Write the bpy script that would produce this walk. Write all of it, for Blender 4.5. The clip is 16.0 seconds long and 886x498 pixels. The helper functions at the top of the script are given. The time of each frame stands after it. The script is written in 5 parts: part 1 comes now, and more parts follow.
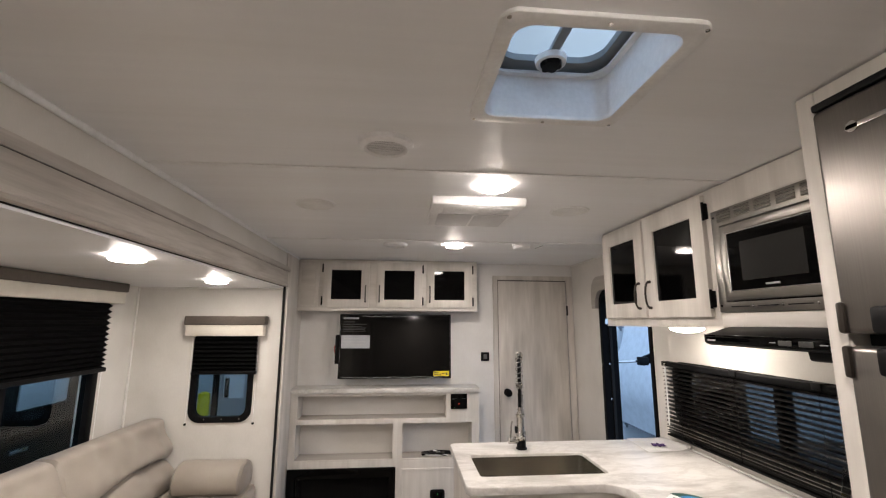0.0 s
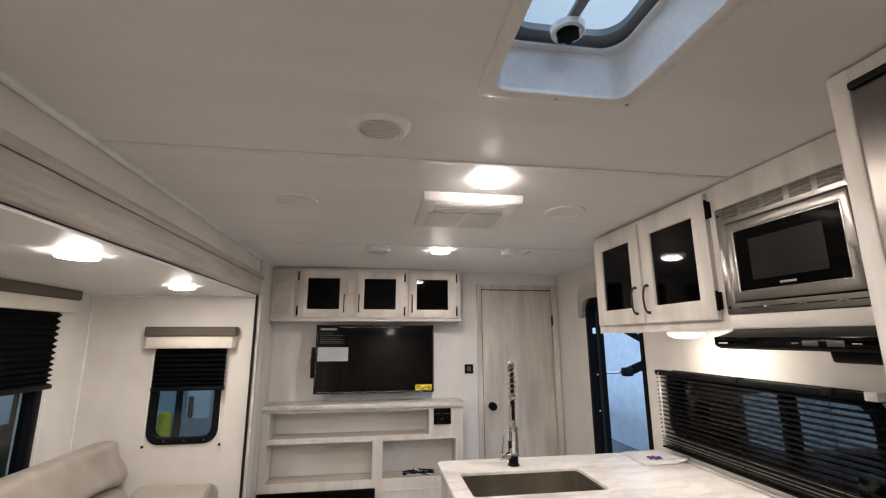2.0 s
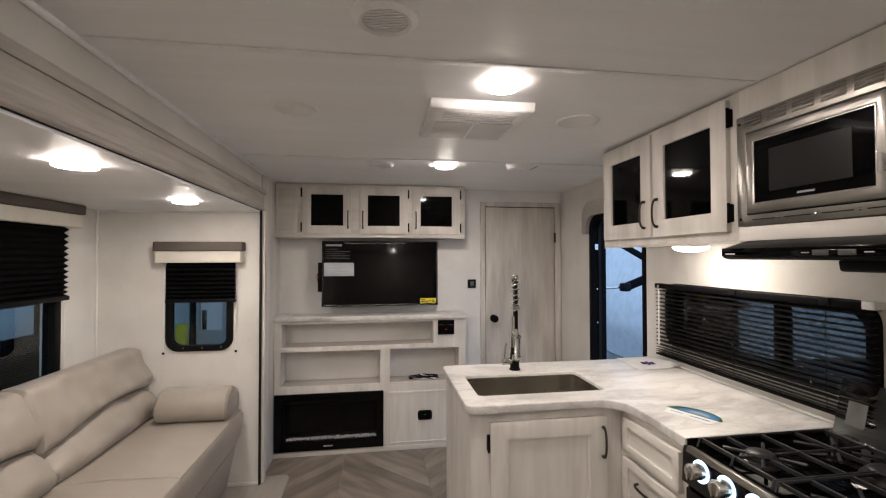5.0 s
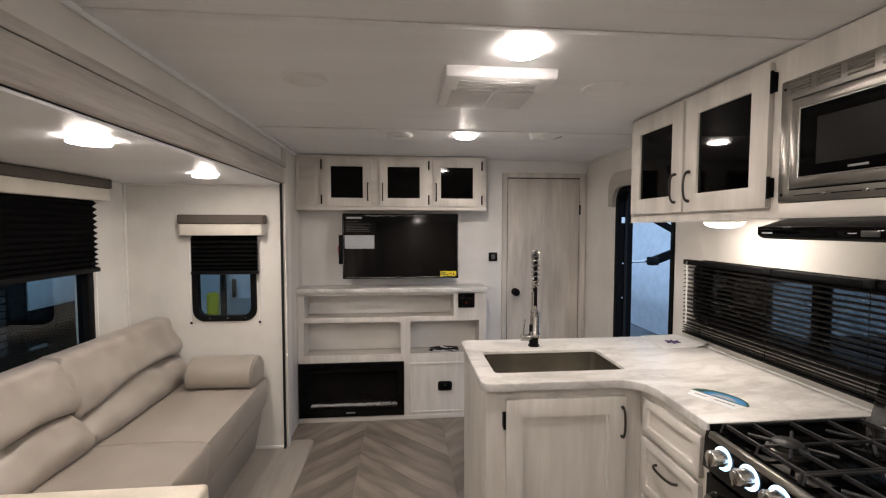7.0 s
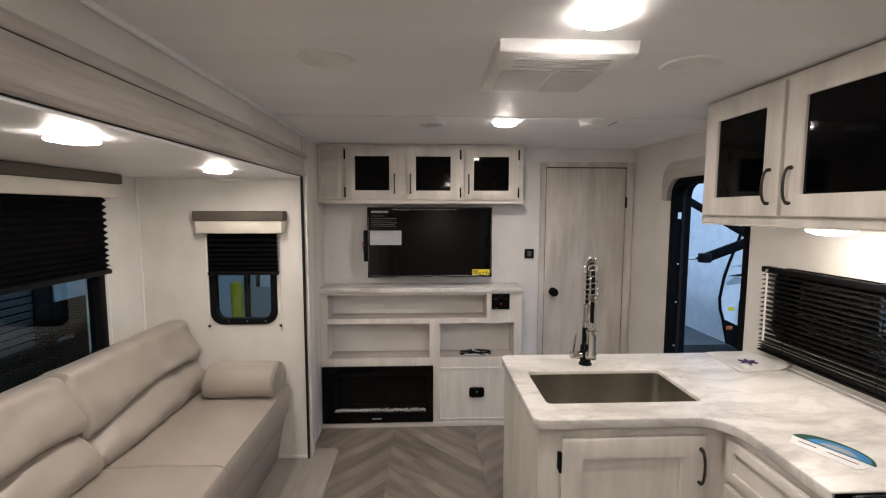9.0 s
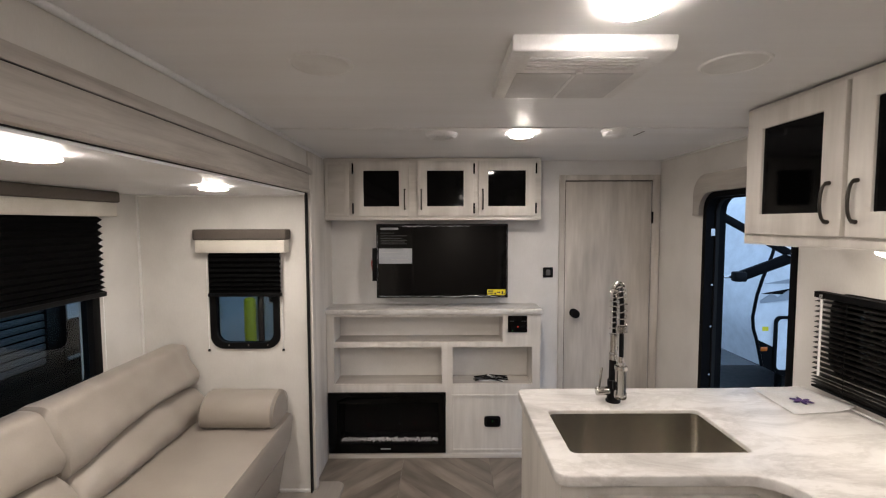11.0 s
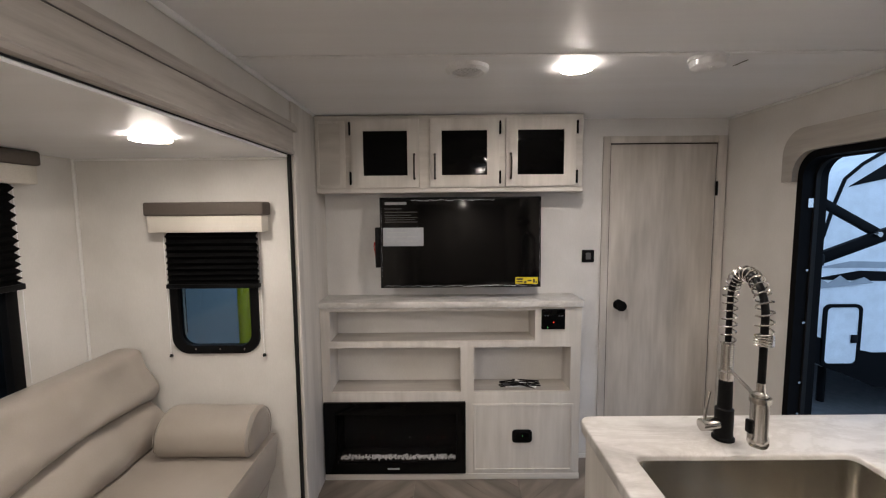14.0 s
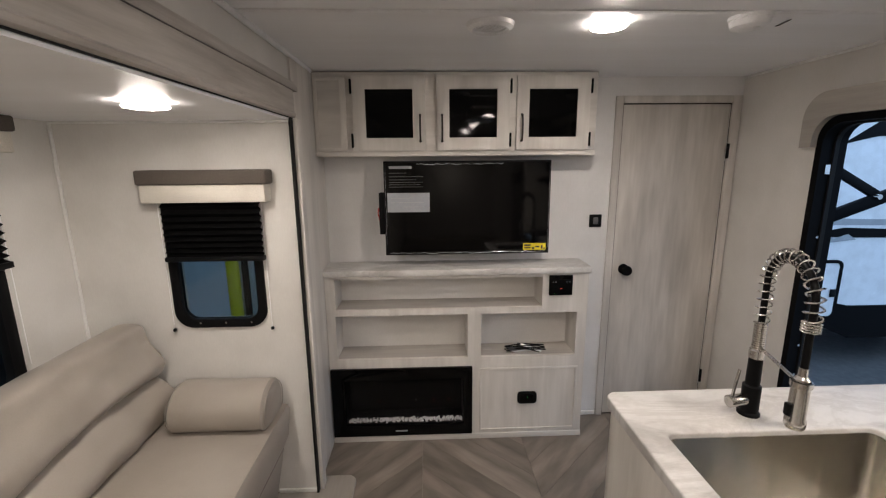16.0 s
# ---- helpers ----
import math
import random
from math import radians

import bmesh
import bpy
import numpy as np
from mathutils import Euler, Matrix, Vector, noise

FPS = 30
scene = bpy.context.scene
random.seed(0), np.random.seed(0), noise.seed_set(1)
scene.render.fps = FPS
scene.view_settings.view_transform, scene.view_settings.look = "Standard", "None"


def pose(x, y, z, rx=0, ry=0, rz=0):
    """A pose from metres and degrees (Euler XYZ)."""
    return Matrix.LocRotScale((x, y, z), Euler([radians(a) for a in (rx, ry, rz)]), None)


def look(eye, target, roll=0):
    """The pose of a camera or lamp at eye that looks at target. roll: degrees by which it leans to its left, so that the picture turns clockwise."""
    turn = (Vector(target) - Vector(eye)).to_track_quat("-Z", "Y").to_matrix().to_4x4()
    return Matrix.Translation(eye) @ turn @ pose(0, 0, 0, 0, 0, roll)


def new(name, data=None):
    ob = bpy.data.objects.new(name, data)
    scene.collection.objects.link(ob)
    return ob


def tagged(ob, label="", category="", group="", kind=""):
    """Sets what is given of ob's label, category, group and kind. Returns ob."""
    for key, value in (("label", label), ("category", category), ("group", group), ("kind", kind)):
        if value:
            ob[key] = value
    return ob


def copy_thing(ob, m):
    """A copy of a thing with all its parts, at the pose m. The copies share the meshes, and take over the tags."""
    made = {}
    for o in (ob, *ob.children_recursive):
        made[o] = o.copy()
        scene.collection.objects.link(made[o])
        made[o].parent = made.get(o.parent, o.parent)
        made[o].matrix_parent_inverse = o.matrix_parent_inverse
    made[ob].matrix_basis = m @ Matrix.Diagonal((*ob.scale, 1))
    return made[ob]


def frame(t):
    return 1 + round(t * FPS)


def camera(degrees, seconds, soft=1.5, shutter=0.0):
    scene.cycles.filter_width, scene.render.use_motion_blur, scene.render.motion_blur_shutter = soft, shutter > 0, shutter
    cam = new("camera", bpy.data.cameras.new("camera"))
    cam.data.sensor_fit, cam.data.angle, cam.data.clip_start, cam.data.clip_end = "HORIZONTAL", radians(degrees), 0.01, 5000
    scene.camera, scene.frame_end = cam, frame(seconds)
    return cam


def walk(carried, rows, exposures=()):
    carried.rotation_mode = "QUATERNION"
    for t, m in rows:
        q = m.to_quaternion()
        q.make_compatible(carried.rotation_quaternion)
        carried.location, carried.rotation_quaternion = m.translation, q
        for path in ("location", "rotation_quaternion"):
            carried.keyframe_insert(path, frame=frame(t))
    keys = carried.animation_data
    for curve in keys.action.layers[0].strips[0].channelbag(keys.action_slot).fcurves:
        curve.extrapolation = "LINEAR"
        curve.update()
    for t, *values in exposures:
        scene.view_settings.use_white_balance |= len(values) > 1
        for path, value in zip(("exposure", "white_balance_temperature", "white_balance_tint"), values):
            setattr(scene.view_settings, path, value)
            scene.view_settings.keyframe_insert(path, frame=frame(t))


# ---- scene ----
cam = camera(91.8, 16.0, soft=1.2)
PATH = [
    (0, (0.005, 0.003, 1.511), (0.186, 1.966, 1.847), 0.2),
    (0.5, (0.002, 0.06, 1.498), (0.216, 2.013, 1.875), 0.3),
    (1, (-0.022, 0.104, 1.481), (0.22, 2.048, 1.883), 0.2),
    (1.5, (-0.033, 0.127, 1.475), (0.239, 2.067, 1.882), 0.0),
    (2, (-0.045, 0.138, 1.476), (0.251, 2.074, 1.88), -0.2),
    (2.5, (-0.05, 0.154, 1.466), (0.255, 2.094, 1.845), -0.2),
    (3, (-0.048, 0.161, 1.458), (0.264, 2.116, 1.739), -0.2),
    (3.5, (-0.038, 0.167, 1.451), (0.275, 2.132, 1.647), -0.2),
    (4, (-0.04, 0.172, 1.455), (0.272, 2.143, 1.595), -0.2),
    (4.5, (-0.051, 0.173, 1.446), (0.256, 2.147, 1.544), -0.1),
    (5, (-0.066, 0.164, 1.449), (0.232, 2.141, 1.487), -0.1),
    (7.5, (-0.009, 0.24, 1.496), (0.146, 2.23, 1.369), 0.1),
    (8, (0.006, 0.299, 1.529), (0.139, 2.289, 1.38), 0.1),
    (8.5, (-0.029, 0.356, 1.536), (0.082, 2.346, 1.373), 0.1),
    (9, (-0.086, 0.462, 1.551), (0.0, 2.452, 1.371), 0.1),
    (11.5, (-0.046, 0.653, 1.579), (-0.05, 2.651, 1.494), -0.2),
    (12, (-0.13, 0.699, 1.583), (-0.139, 2.698, 1.533), -0.2),
    (12.5, (-0.126, 0.763, 1.575), (-0.139, 2.763, 1.536), -0.2),
    (13, (-0.096, 0.875, 1.564), (-0.118, 2.875, 1.543), -0.3),
    (13.5, (-0.096, 1.021, 1.529), (-0.111, 3.021, 1.511), -0.4),
    (14, (-0.135, 1.142, 1.507), (-0.141, 3.133, 1.322), -0.5),
    (14.5, (-0.224, 1.215, 1.529), (-0.218, 3.19, 1.219), -0.4),
    (15, (-0.269, 1.226, 1.539), (-0.253, 3.195, 1.19), -0.5),
    (15.5, (-0.276, 1.235, 1.55), (-0.236, 3.199, 1.171), -0.4),
    (16, (-0.262, 1.216, 1.574), (-0.19, 3.173, 1.169), -0.5),
]
walk(cam, [(t, look(eye, target, roll)) for t, eye, target, roll in PATH],
     exposures=[(0, 1.50), (2.5, 1.48), (3.5, 1.40), (5, 1.34), (9, 1.30), (12.5, 1.32), (13.5, 1.26), (14.5, 1.20), (16, 1.21)])

# ---- light ----
world = bpy.data.worlds.new("hall_light")
scene.world = world
world.use_nodes = True
world.node_tree.nodes["Background"].inputs[0].default_value = (0.40, 0.59, 0.89, 1)
world.node_tree.nodes["Background"].inputs[1].default_value = 0.92
LAMP = 140.0
sky_lamp = bpy.data.lights.new("hatch_daylight", "AREA")
sky_lamp.shape, sky_lamp.size, sky_lamp.size_y = "RECTANGLE", 0.6, 0.6
sky_lamp.energy, sky_lamp.color = 2.6, (0.52, 0.70, 1.0)
new("hatch_daylight", sky_lamp).location = (0.333, 0.775, 2.30)



# ---- materials ----
def nodes_of(name):
    m = bpy.data.materials.new(name)
    m.use_nodes = True
    nt = m.node_tree
    return m, nt, nt.nodes["Principled BSDF"]


def node(nt, kind, **inputs):
    n = nt.nodes.new(kind)
    for k, v in inputs.items():
        n.inputs[k.replace("_", " ")].default_value = v
    return n


def stretch(nt, scale):
    co = nt.nodes.new("ShaderNodeTexCoord")
    mp = nt.nodes.new("ShaderNodeMapping")
    mp.inputs["Scale"].default_value = scale
    nt.links.new(co.outputs["Object"], mp.inputs["Vector"])
    return mp.outputs["Vector"]


def ramp(nt, fac, stops):
    r = nt.nodes.new("ShaderNodeValToRGB")
    els = r.color_ramp.elements
    while len(els) < len(stops):
        els.new(0.5)
    for e, (p, c) in zip(els, stops):
        e.position, e.color = p, (*c, 1)
    nt.links.new(fac, r.inputs["Fac"])
    return r.outputs["Color"]


def blend(nt, fac, a, b, mode="MIX"):
    m = nt.nodes.new("ShaderNodeMix")
    m.data_type, m.blend_type = "RGBA", mode
    for sock, v in ((m.inputs[0], fac), (m.inputs[6], a), (m.inputs[7], b)):
        if isinstance(v, (int, float)):
            sock.default_value = v
        elif isinstance(v, tuple):
            sock.default_value = (*v, 1)
        else:
            nt.links.new(v, sock)
    return m.outputs[2]


def surface(name, c1, c2, rough=0.5, metal=0.0, fine=(40, 40, 40), broad=(3, 3, 3), bump=0.1, spread=0.15, coat=0.0, rough_var=0.08, random=0.0, low=0.9):
    """A surface with grain at two scales, a little relief and uneven gloss."""
    m, nt, bs = nodes_of(name)
    n1 = node(nt, "ShaderNodeTexNoise", Scale=1.0, Detail=6.0, Roughness=0.6)
    n2 = node(nt, "ShaderNodeTexNoise", Scale=1.0, Detail=3.0, Roughness=0.5)
    nt.links.new(stretch(nt, fine), n1.inputs["Vector"])
    nt.links.new(stretch(nt, broad), n2.inputs["Vector"])
    col = ramp(nt, n1.outputs["Fac"], [(0.5 - spread, c2), (0.5 + spread, c1)])
    shade = ramp(nt, n2.outputs["Fac"], [(0.32, (low, low * 0.995, low * 0.985)), (0.62, (1.0, 1.0, 1.0))])
    col = blend(nt, 1.0, col, shade, "MULTIPLY")
    if random:
        info = nt.nodes.new("ShaderNodeObjectInfo")
        tone = ramp(nt, info.outputs["Random"], [(0.0, (1 - random,) * 3), (1.0, (1.0, 1.0, 1.0))])
        col = blend(nt, 1.0, col, tone, "MULTIPLY")
    nt.links.new(col, bs.inputs["Base Color"])
    rr = nt.nodes.new("ShaderNodeMapRange")
    rr.inputs["To Min"].default_value, rr.inputs["To Max"].default_value = max(rough - rough_var, 0.01), rough + rough_var
    nt.links.new(n2.outputs["Fac"], rr.inputs["Value"])
    nt.links.new(rr.outputs["Result"], bs.inputs["Roughness"])
    bs.inputs["Metallic"].default_value = metal
    bs.inputs["Coat Weight"].default_value = coat
    if bump:
        b = node(nt, "ShaderNodeBump", Strength=bump, Distance=0.002)
        nt.links.new(n1.outputs["Fac"], b.inputs["Height"])
        nt.links.new(b.outputs["Normal"], bs.inputs["Normal"])
    return m


def plain(name, c, rough=0.5, metal=0.0, coat=0.0, gloss=0.5):
    m = surface(name, c, tuple(v * 0.93 for v in c), rough, metal, fine=(90, 90, 90), broad=(9, 9, 9), bump=0.03, coat=coat, rough_var=min(0.05, rough * 0.2))
    m.node_tree.nodes["Principled BSDF"].inputs["Specular IOR Level"].default_value = gloss
    return m


def wood(name, c1, c2, axis, rough=0.5, random=0.0, bump=0.12, low=0.80):
    """Painted or washed wood with long grain along one axis."""
    fine, broad = [48, 48, 48], [9, 9, 9]
    fine[axis], broad[axis] = 3.5, 1.6
    return surface(name, c1, c2, rough, 0.0, tuple(fine), tuple(broad), bump, 0.30, random=random, low=low)


def linen(name, c1, c2):
    """Wall vinyl with a fine woven print."""
    m = surface(name, c1, c2, 0.55, 0.0, (260, 260, 60), (4, 4, 4), 0.06, 0.35)
    return m


def marble(name):
    m, nt, bs = nodes_of(name)
    n0 = node(nt, "ShaderNodeTexNoise", Scale=2.6, Detail=5.0, Roughness=0.6, Distortion=1.2)
    n1 = node(nt, "ShaderNodeTexNoise", Scale=4.0, Detail=9.0, Roughness=0.68, Distortion=0.7)
    n2 = node(nt, "ShaderNodeTexNoise", Scale=38.0, Detail=4.0, Roughness=0.6)
    for n, sc in ((n0, (1.0, 2.2, 2.0)), (n1, (0.7, 1.8, 1.0)), (n2, (1, 1, 1))):
        nt.links.new(stretch(nt, sc), n.inputs["Vector"])
    veins = ramp(nt, n1.outputs["Fac"], [(0.39, (1, 1, 1)), (0.48, (0.81, 0.797, 0.785)), (0.525, (0.94, 0.935, 0.93)), (0.62, (1, 1, 1))])
    clouds = ramp(nt, n0.outputs["Fac"], [(0.36, (0.47, 0.457, 0.443)), (0.50, (0.63, 0.617, 0.60)), (0.7, (0.68, 0.668, 0.647))])
    specks = ramp(nt, n2.outputs["Fac"], [(0.3, (0.95, 0.95, 0.95)), (0.6, (1, 1, 1))])
    col = blend(nt, 1.0, blend(nt, 1.0, clouds, veins, "MULTIPLY"), specks, "MULTIPLY")
    nt.links.new(col, bs.inputs["Base Color"])
    bs.inputs["Roughness"].default_value = 0.36
    return m


def brushed(name, c, rough, axis):
    fine = [420, 420, 420]
    fine[axis] = 4
    return surface(name, c, tuple(v * 0.82 for v in c), rough, 1.0, tuple(fine), (5, 5, 5), 0.05, 0.3)


def glow(name, c, strength):
    m, nt, bs = nodes_of(name)
    bs.inputs["Base Color"].default_value = (*c, 1)
    bs.inputs["Emission Color"].default_value = (*c, 1)
    bs.inputs["Emission Strength"].default_value = strength
    return m


def glass(name, c, rough=0.0, clear=1.0):
    m, nt, bs = nodes_of(name)
    bs.inputs["Base Color"].default_value = (*c, 1)
    bs.inputs["Transmission Weight"].default_value = clear
    bs.inputs["Roughness"].default_value = rough
    bs.inputs["IOR"].default_value = 1.45
    return m


WALL = linen("wall_vinyl", (0.715, 0.693, 0.66), (0.65, 0.628, 0.595))
WALL_B = linen("back_wall_vinyl", (0.76, 0.75, 0.74), (0.69, 0.68, 0.67))
CEIL = surface("ceiling_vinyl", (0.92, 0.93, 0.95), (0.875, 0.885, 0.91), 0.37, 0.0, (1.6, 34, 34), (0.8, 6, 4), 0.04, 0.30, low=0.95)
CEIL.node_tree.nodes["Principled BSDF"].inputs["Specular IOR Level"].default_value = 0.5
CAB_V = wood("washed_wood_upright", (0.735, 0.703, 0.66), (0.625, 0.592, 0.55), 2, 0.5)
CAB_H = wood("washed_wood_level", (0.735, 0.703, 0.66), (0.625, 0.592, 0.55), 0, 0.5)
CAB_Y = wood("washed_wood_along", (0.735, 0.703, 0.66), (0.625, 0.592, 0.55), 1, 0.5)
DOOR_W = wood("door_wood", (0.69, 0.65, 0.605), (0.55, 0.512, 0.468), 2, 0.52, low=0.70)
BEAM_W = wood("fascia_wood", (0.64, 0.605, 0.565), (0.36, 0.33, 0.30), 1, 0.45)
TRIM_W = wood("head_trim_wood", (0.46, 0.43, 0.39), (0.34, 0.315, 0.285), 1, 0.5)
# niche shelf boards, toned darker than the cabinet wood
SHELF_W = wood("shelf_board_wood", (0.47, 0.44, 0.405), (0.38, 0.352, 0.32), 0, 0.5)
NICHE = linen("niche_lining", (0.76, 0.735, 0.705), (0.65, 0.625, 0.595))
MARBLE = marble("marble_laminate")
STEEL_Y = brushed("brushed_steel_y", (0.31, 0.295, 0.272), 0.30, 1)
STEEL_Z = brushed("brushed_steel_z", (0.23, 0.215, 0.20), 0.36, 2)
# upright pale and dark streaks in the colour imitate lamp reflections on the steel
SINK = surface("sink_steel_reflections", (0.80, 0.765, 0.695), (0.43, 0.41, 0.372), 0.20, 1.0, (14, 14, 0.8), (3, 3, 1), 0.0, 0.16, rough_var=0.03, low=0.9)
grain = SINK.node_tree.nodes.new("ShaderNodeTangent")
grain.direction_type, grain.axis = "RADIAL", "Z"
SINK.node_tree.links.new(grain.outputs["Tangent"], SINK.node_tree.nodes["Principled BSDF"].inputs["Tangent"])
SINK.node_tree.nodes["Principled BSDF"].inputs["Anisotropic"].default_value = 0.8
SINK.node_tree.nodes["Principled BSDF"].inputs["Anisotropic Rotation"].default_value = 0.25
SINK_F = surface("sink_floor_steel", (0.70, 0.67, 0.615), (0.54, 0.515, 0.475), 0.25, 1.0, (5, 420, 420), (2, 2, 2), 0.02, 0.35, rough_var=0.015, low=0.97)
DARK_STEEL = brushed("dark_steel", (0.13, 0.125, 0.12), 0.35, 0)
CHROME = plain("satin_nickel", (0.62, 0.60, 0.57), 0.22, 1.0)
BLACK = plain("black_plastic", (0.005, 0.005, 0.0055), 0.48, gloss=0.10)
BLACK_M = plain("black_metal", (0.0035, 0.0035, 0.004), 0.55, gloss=0.07)
BLACK_G = plain("black_glass", (0.0012, 0.0012, 0.0013), 0.035, gloss=0.15)
TV_GLASS = surface("television_glass", (0.0012, 0.0012, 0.0014), (0.001, 0.001, 0.0012), 0.06, 0.0, (90, 90, 90), (9, 9, 9), 0.0, rough_var=0.01)
TV_GLASS.node_tree.nodes["Principled BSDF"].inputs["Specular IOR Level"].default_value = 0.35
CAST = plain("cast_iron", (0.018, 0.018, 0.019), 0.4, gloss=0.35)
BRONZE = plain("dark_bronze", (0.045, 0.038, 0.032), 0.38, 0.6)
WHITE_P = plain("white_plastic", (0.80, 0.79, 0.77), 0.38)
GREY_P = plain("grey_plastic", (0.50, 0.50, 0.50), 0.5)
LEATHER = surface("taupe_vinyl", (0.332, 0.294, 0.257), (0.305, 0.270, 0.236), 0.38, 0.0, (210, 210, 210), (5, 5, 5), 0.05, 0.3)
SHADE = surface("black_shade_fabric", (0.0022, 0.0022, 0.0025), (0.0015, 0.0015, 0.0016), 0.9, 0.0, (200, 200, 200), (8, 8, 8), 0.1)
CEIL_P = plain("ceiling_plastic", (0.93, 0.935, 0.95), 0.38)
SHADE.node_tree.nodes["Principled BSDF"].inputs["Specular IOR Level"].default_value = 0.1
VAL_TOP = surface("grey_brown_fabric", (0.115, 0.095, 0.08), (0.08, 0.066, 0.055), 0.8, 0.0, (240, 240, 240), (8, 8, 8), 0.2)
VAL_LOW = surface("cream_fabric", (0.72, 0.68, 0.61), (0.62, 0.58, 0.51), 0.8, 0.0, (240, 240, 240), (8, 8, 8), 0.25)
PLANK = surface("floor_plank", (0.335, 0.288, 0.243), (0.135, 0.110, 0.089), 0.4, 0.0, (2.6, 15, 15), (1.2, 5, 5), 0.06, 0.26, random=0.30, low=0.66)
# kept pale so the bare unseen floor behind bounces light to the ceiling
SUBFLOOR = plain("floor_joint", (0.27, 0.235, 0.20), 0.6)
SLIDE_F = wood("slide_floor_vinyl", (0.335, 0.30, 0.267), (0.255, 0.227, 0.20), 1, 0.5)
LENS = glow("lamp_lens", (1.0, 0.885, 0.80), LAMP)
LENS_S = glow("slide_lamp_lens", (1.0, 0.90, 0.81), LAMP * 0.64)
LENS_UC = glow("cabinet_lamp_lens", (1.0, 0.89, 0.78), LAMP * 0.24)
LENS_RIM = glow("lamp_rim", (1.0, 0.90, 0.82), 11.0)
RUBBER = plain("rubber_seal", (0.008, 0.008, 0.008), 0.6, gloss=0.2)
TINT = glass("tinted_glass", (0.26, 0.31, 0.31))
TINT_D = glass("dark_tinted_glass", (0.115, 0.125, 0.125))
SMOKED = glass("smoked_lid_glass", (0.35, 0.38, 0.38))
DOME = glass("hatch_dome", (0.13, 0.125, 0.11), 0.45)
HATCH = plain("hatch_plastic", (0.92, 0.925, 0.93), 0.34)
HATCH_G = plain("hatch_gasket", (0.20, 0.22, 0.23), 0.5)
PAPER = plain("paper", (0.93, 0.93, 0.93), 0.7)
LABEL = plain("screen_label", (0.40, 0.42, 0.45), 0.4)
PRINT = plain("white_print", (0.30, 0.31, 0.32), 0.5)
# grey of the painted reflection on the stove lid
LID_GLARE = plain("lid_glare_grey", (0.10, 0.10, 0.097), 0.6)
FAINT = plain("faint_print", (0.055, 0.057, 0.06), 0.4)
YELLOW = plain("yellow_sticker", (0.80, 0.66, 0.02), 0.5)
INK = plain("ink", (0.03, 0.03, 0.035), 0.6)
PURPLE = plain("purple_paint", (0.05, 0.02, 0.11), 0.6)
BLUE_INK = plain("blue_print", (0.04, 0.20, 0.42), 0.35)
GREEN_INK = plain("green_print", (0.02, 0.075, 0.055), 0.35)
CRYSTAL = plain("glass_crystals", (0.80, 0.80, 0.82), 0.15)
RED_L = glow("red_indicator", (1.0, 0.06, 0.03), 0.3)
GREEN_L = glow("green_indicator", (0.2, 1.0, 0.3), 0.25)
# weak red glow for the flame reflections in the firebox
EMBER = glow("flame_reflection", (0.22, 0.05, 0.025), 0.15)
RING_L = glow("knob_ring_light", (0.45, 0.70, 1.0), 2.2)
GARAGE = surface("overhead_door_paint", (0.78, 0.80, 0.82), (0.72, 0.74, 0.76), 0.5, 0.0, (3, 3, 60), (1, 1, 1), 0.03)
CONCRETE = surface("hall_floor", (0.13, 0.13, 0.13), (0.08, 0.08, 0.082), 0.34, 0.0, (14, 14, 14), (1.2, 1.2, 1.2), 0.08)
SAFETY = plain("safety_yellow", (0.78, 0.66, 0.01), 0.4)
RV_WHITE = plain("gelcoat", (0.78, 0.79, 0.80), 0.25, coat=0.3)
RV_GREY = plain("graphic_grey", (0.33, 0.35, 0.37), 0.3)
RV_DARK = plain("graphic_black", (0.004, 0.004, 0.0045), 0.4, gloss=0.05)
ALU = brushed("aluminium_siding", (0.30, 0.31, 0.33), 0.45, 1)
SLAT = plain("black_slat_paint", (0.010, 0.0095, 0.009), 0.30, gloss=0.35)
FILTER = surface("filter_mesh", (0.78, 0.785, 0.80), (0.70, 0.705, 0.72), 0.7, 0.0, (420, 420, 420), (8, 8, 8), 0.3)
# dark brown that stands for the shade in the door gap
GAP = plain("door_gap_shade", (0.05, 0.043, 0.037), 0.7, gloss=0.1)
AMBER = plain("amber_lens", (0.55, 0.12, 0.01), 0.2)


# ---- shape helpers ----
def merge(bm, other, m=None):
    if m is not None:
        bmesh.ops.transform(other, matrix=m, verts=other.verts)
    me = bpy.data.meshes.new("tmp")
    other.to_mesh(me)
    other.free()
    bm.from_mesh(me)
    bpy.data.meshes.remove(me)
    return bm


def box(x0, x1, y0, y1, z0, z1, bevel=0.0, seg=2, bm=None):
    b = bmesh.new()
    bmesh.ops.create_cube(b, size=1, matrix=Matrix.LocRotScale(((x0 + x1) / 2, (y0 + y1) / 2, (z0 + z1) / 2), None, (abs(x1 - x0), abs(y1 - y0), abs(z1 - z0))))
    if bevel:
        bmesh.ops.bevel(b, geom=b.edges[:], offset=bevel, segments=seg, affect="EDGES", profile=0.5)
    return merge(bm, b) if bm else b


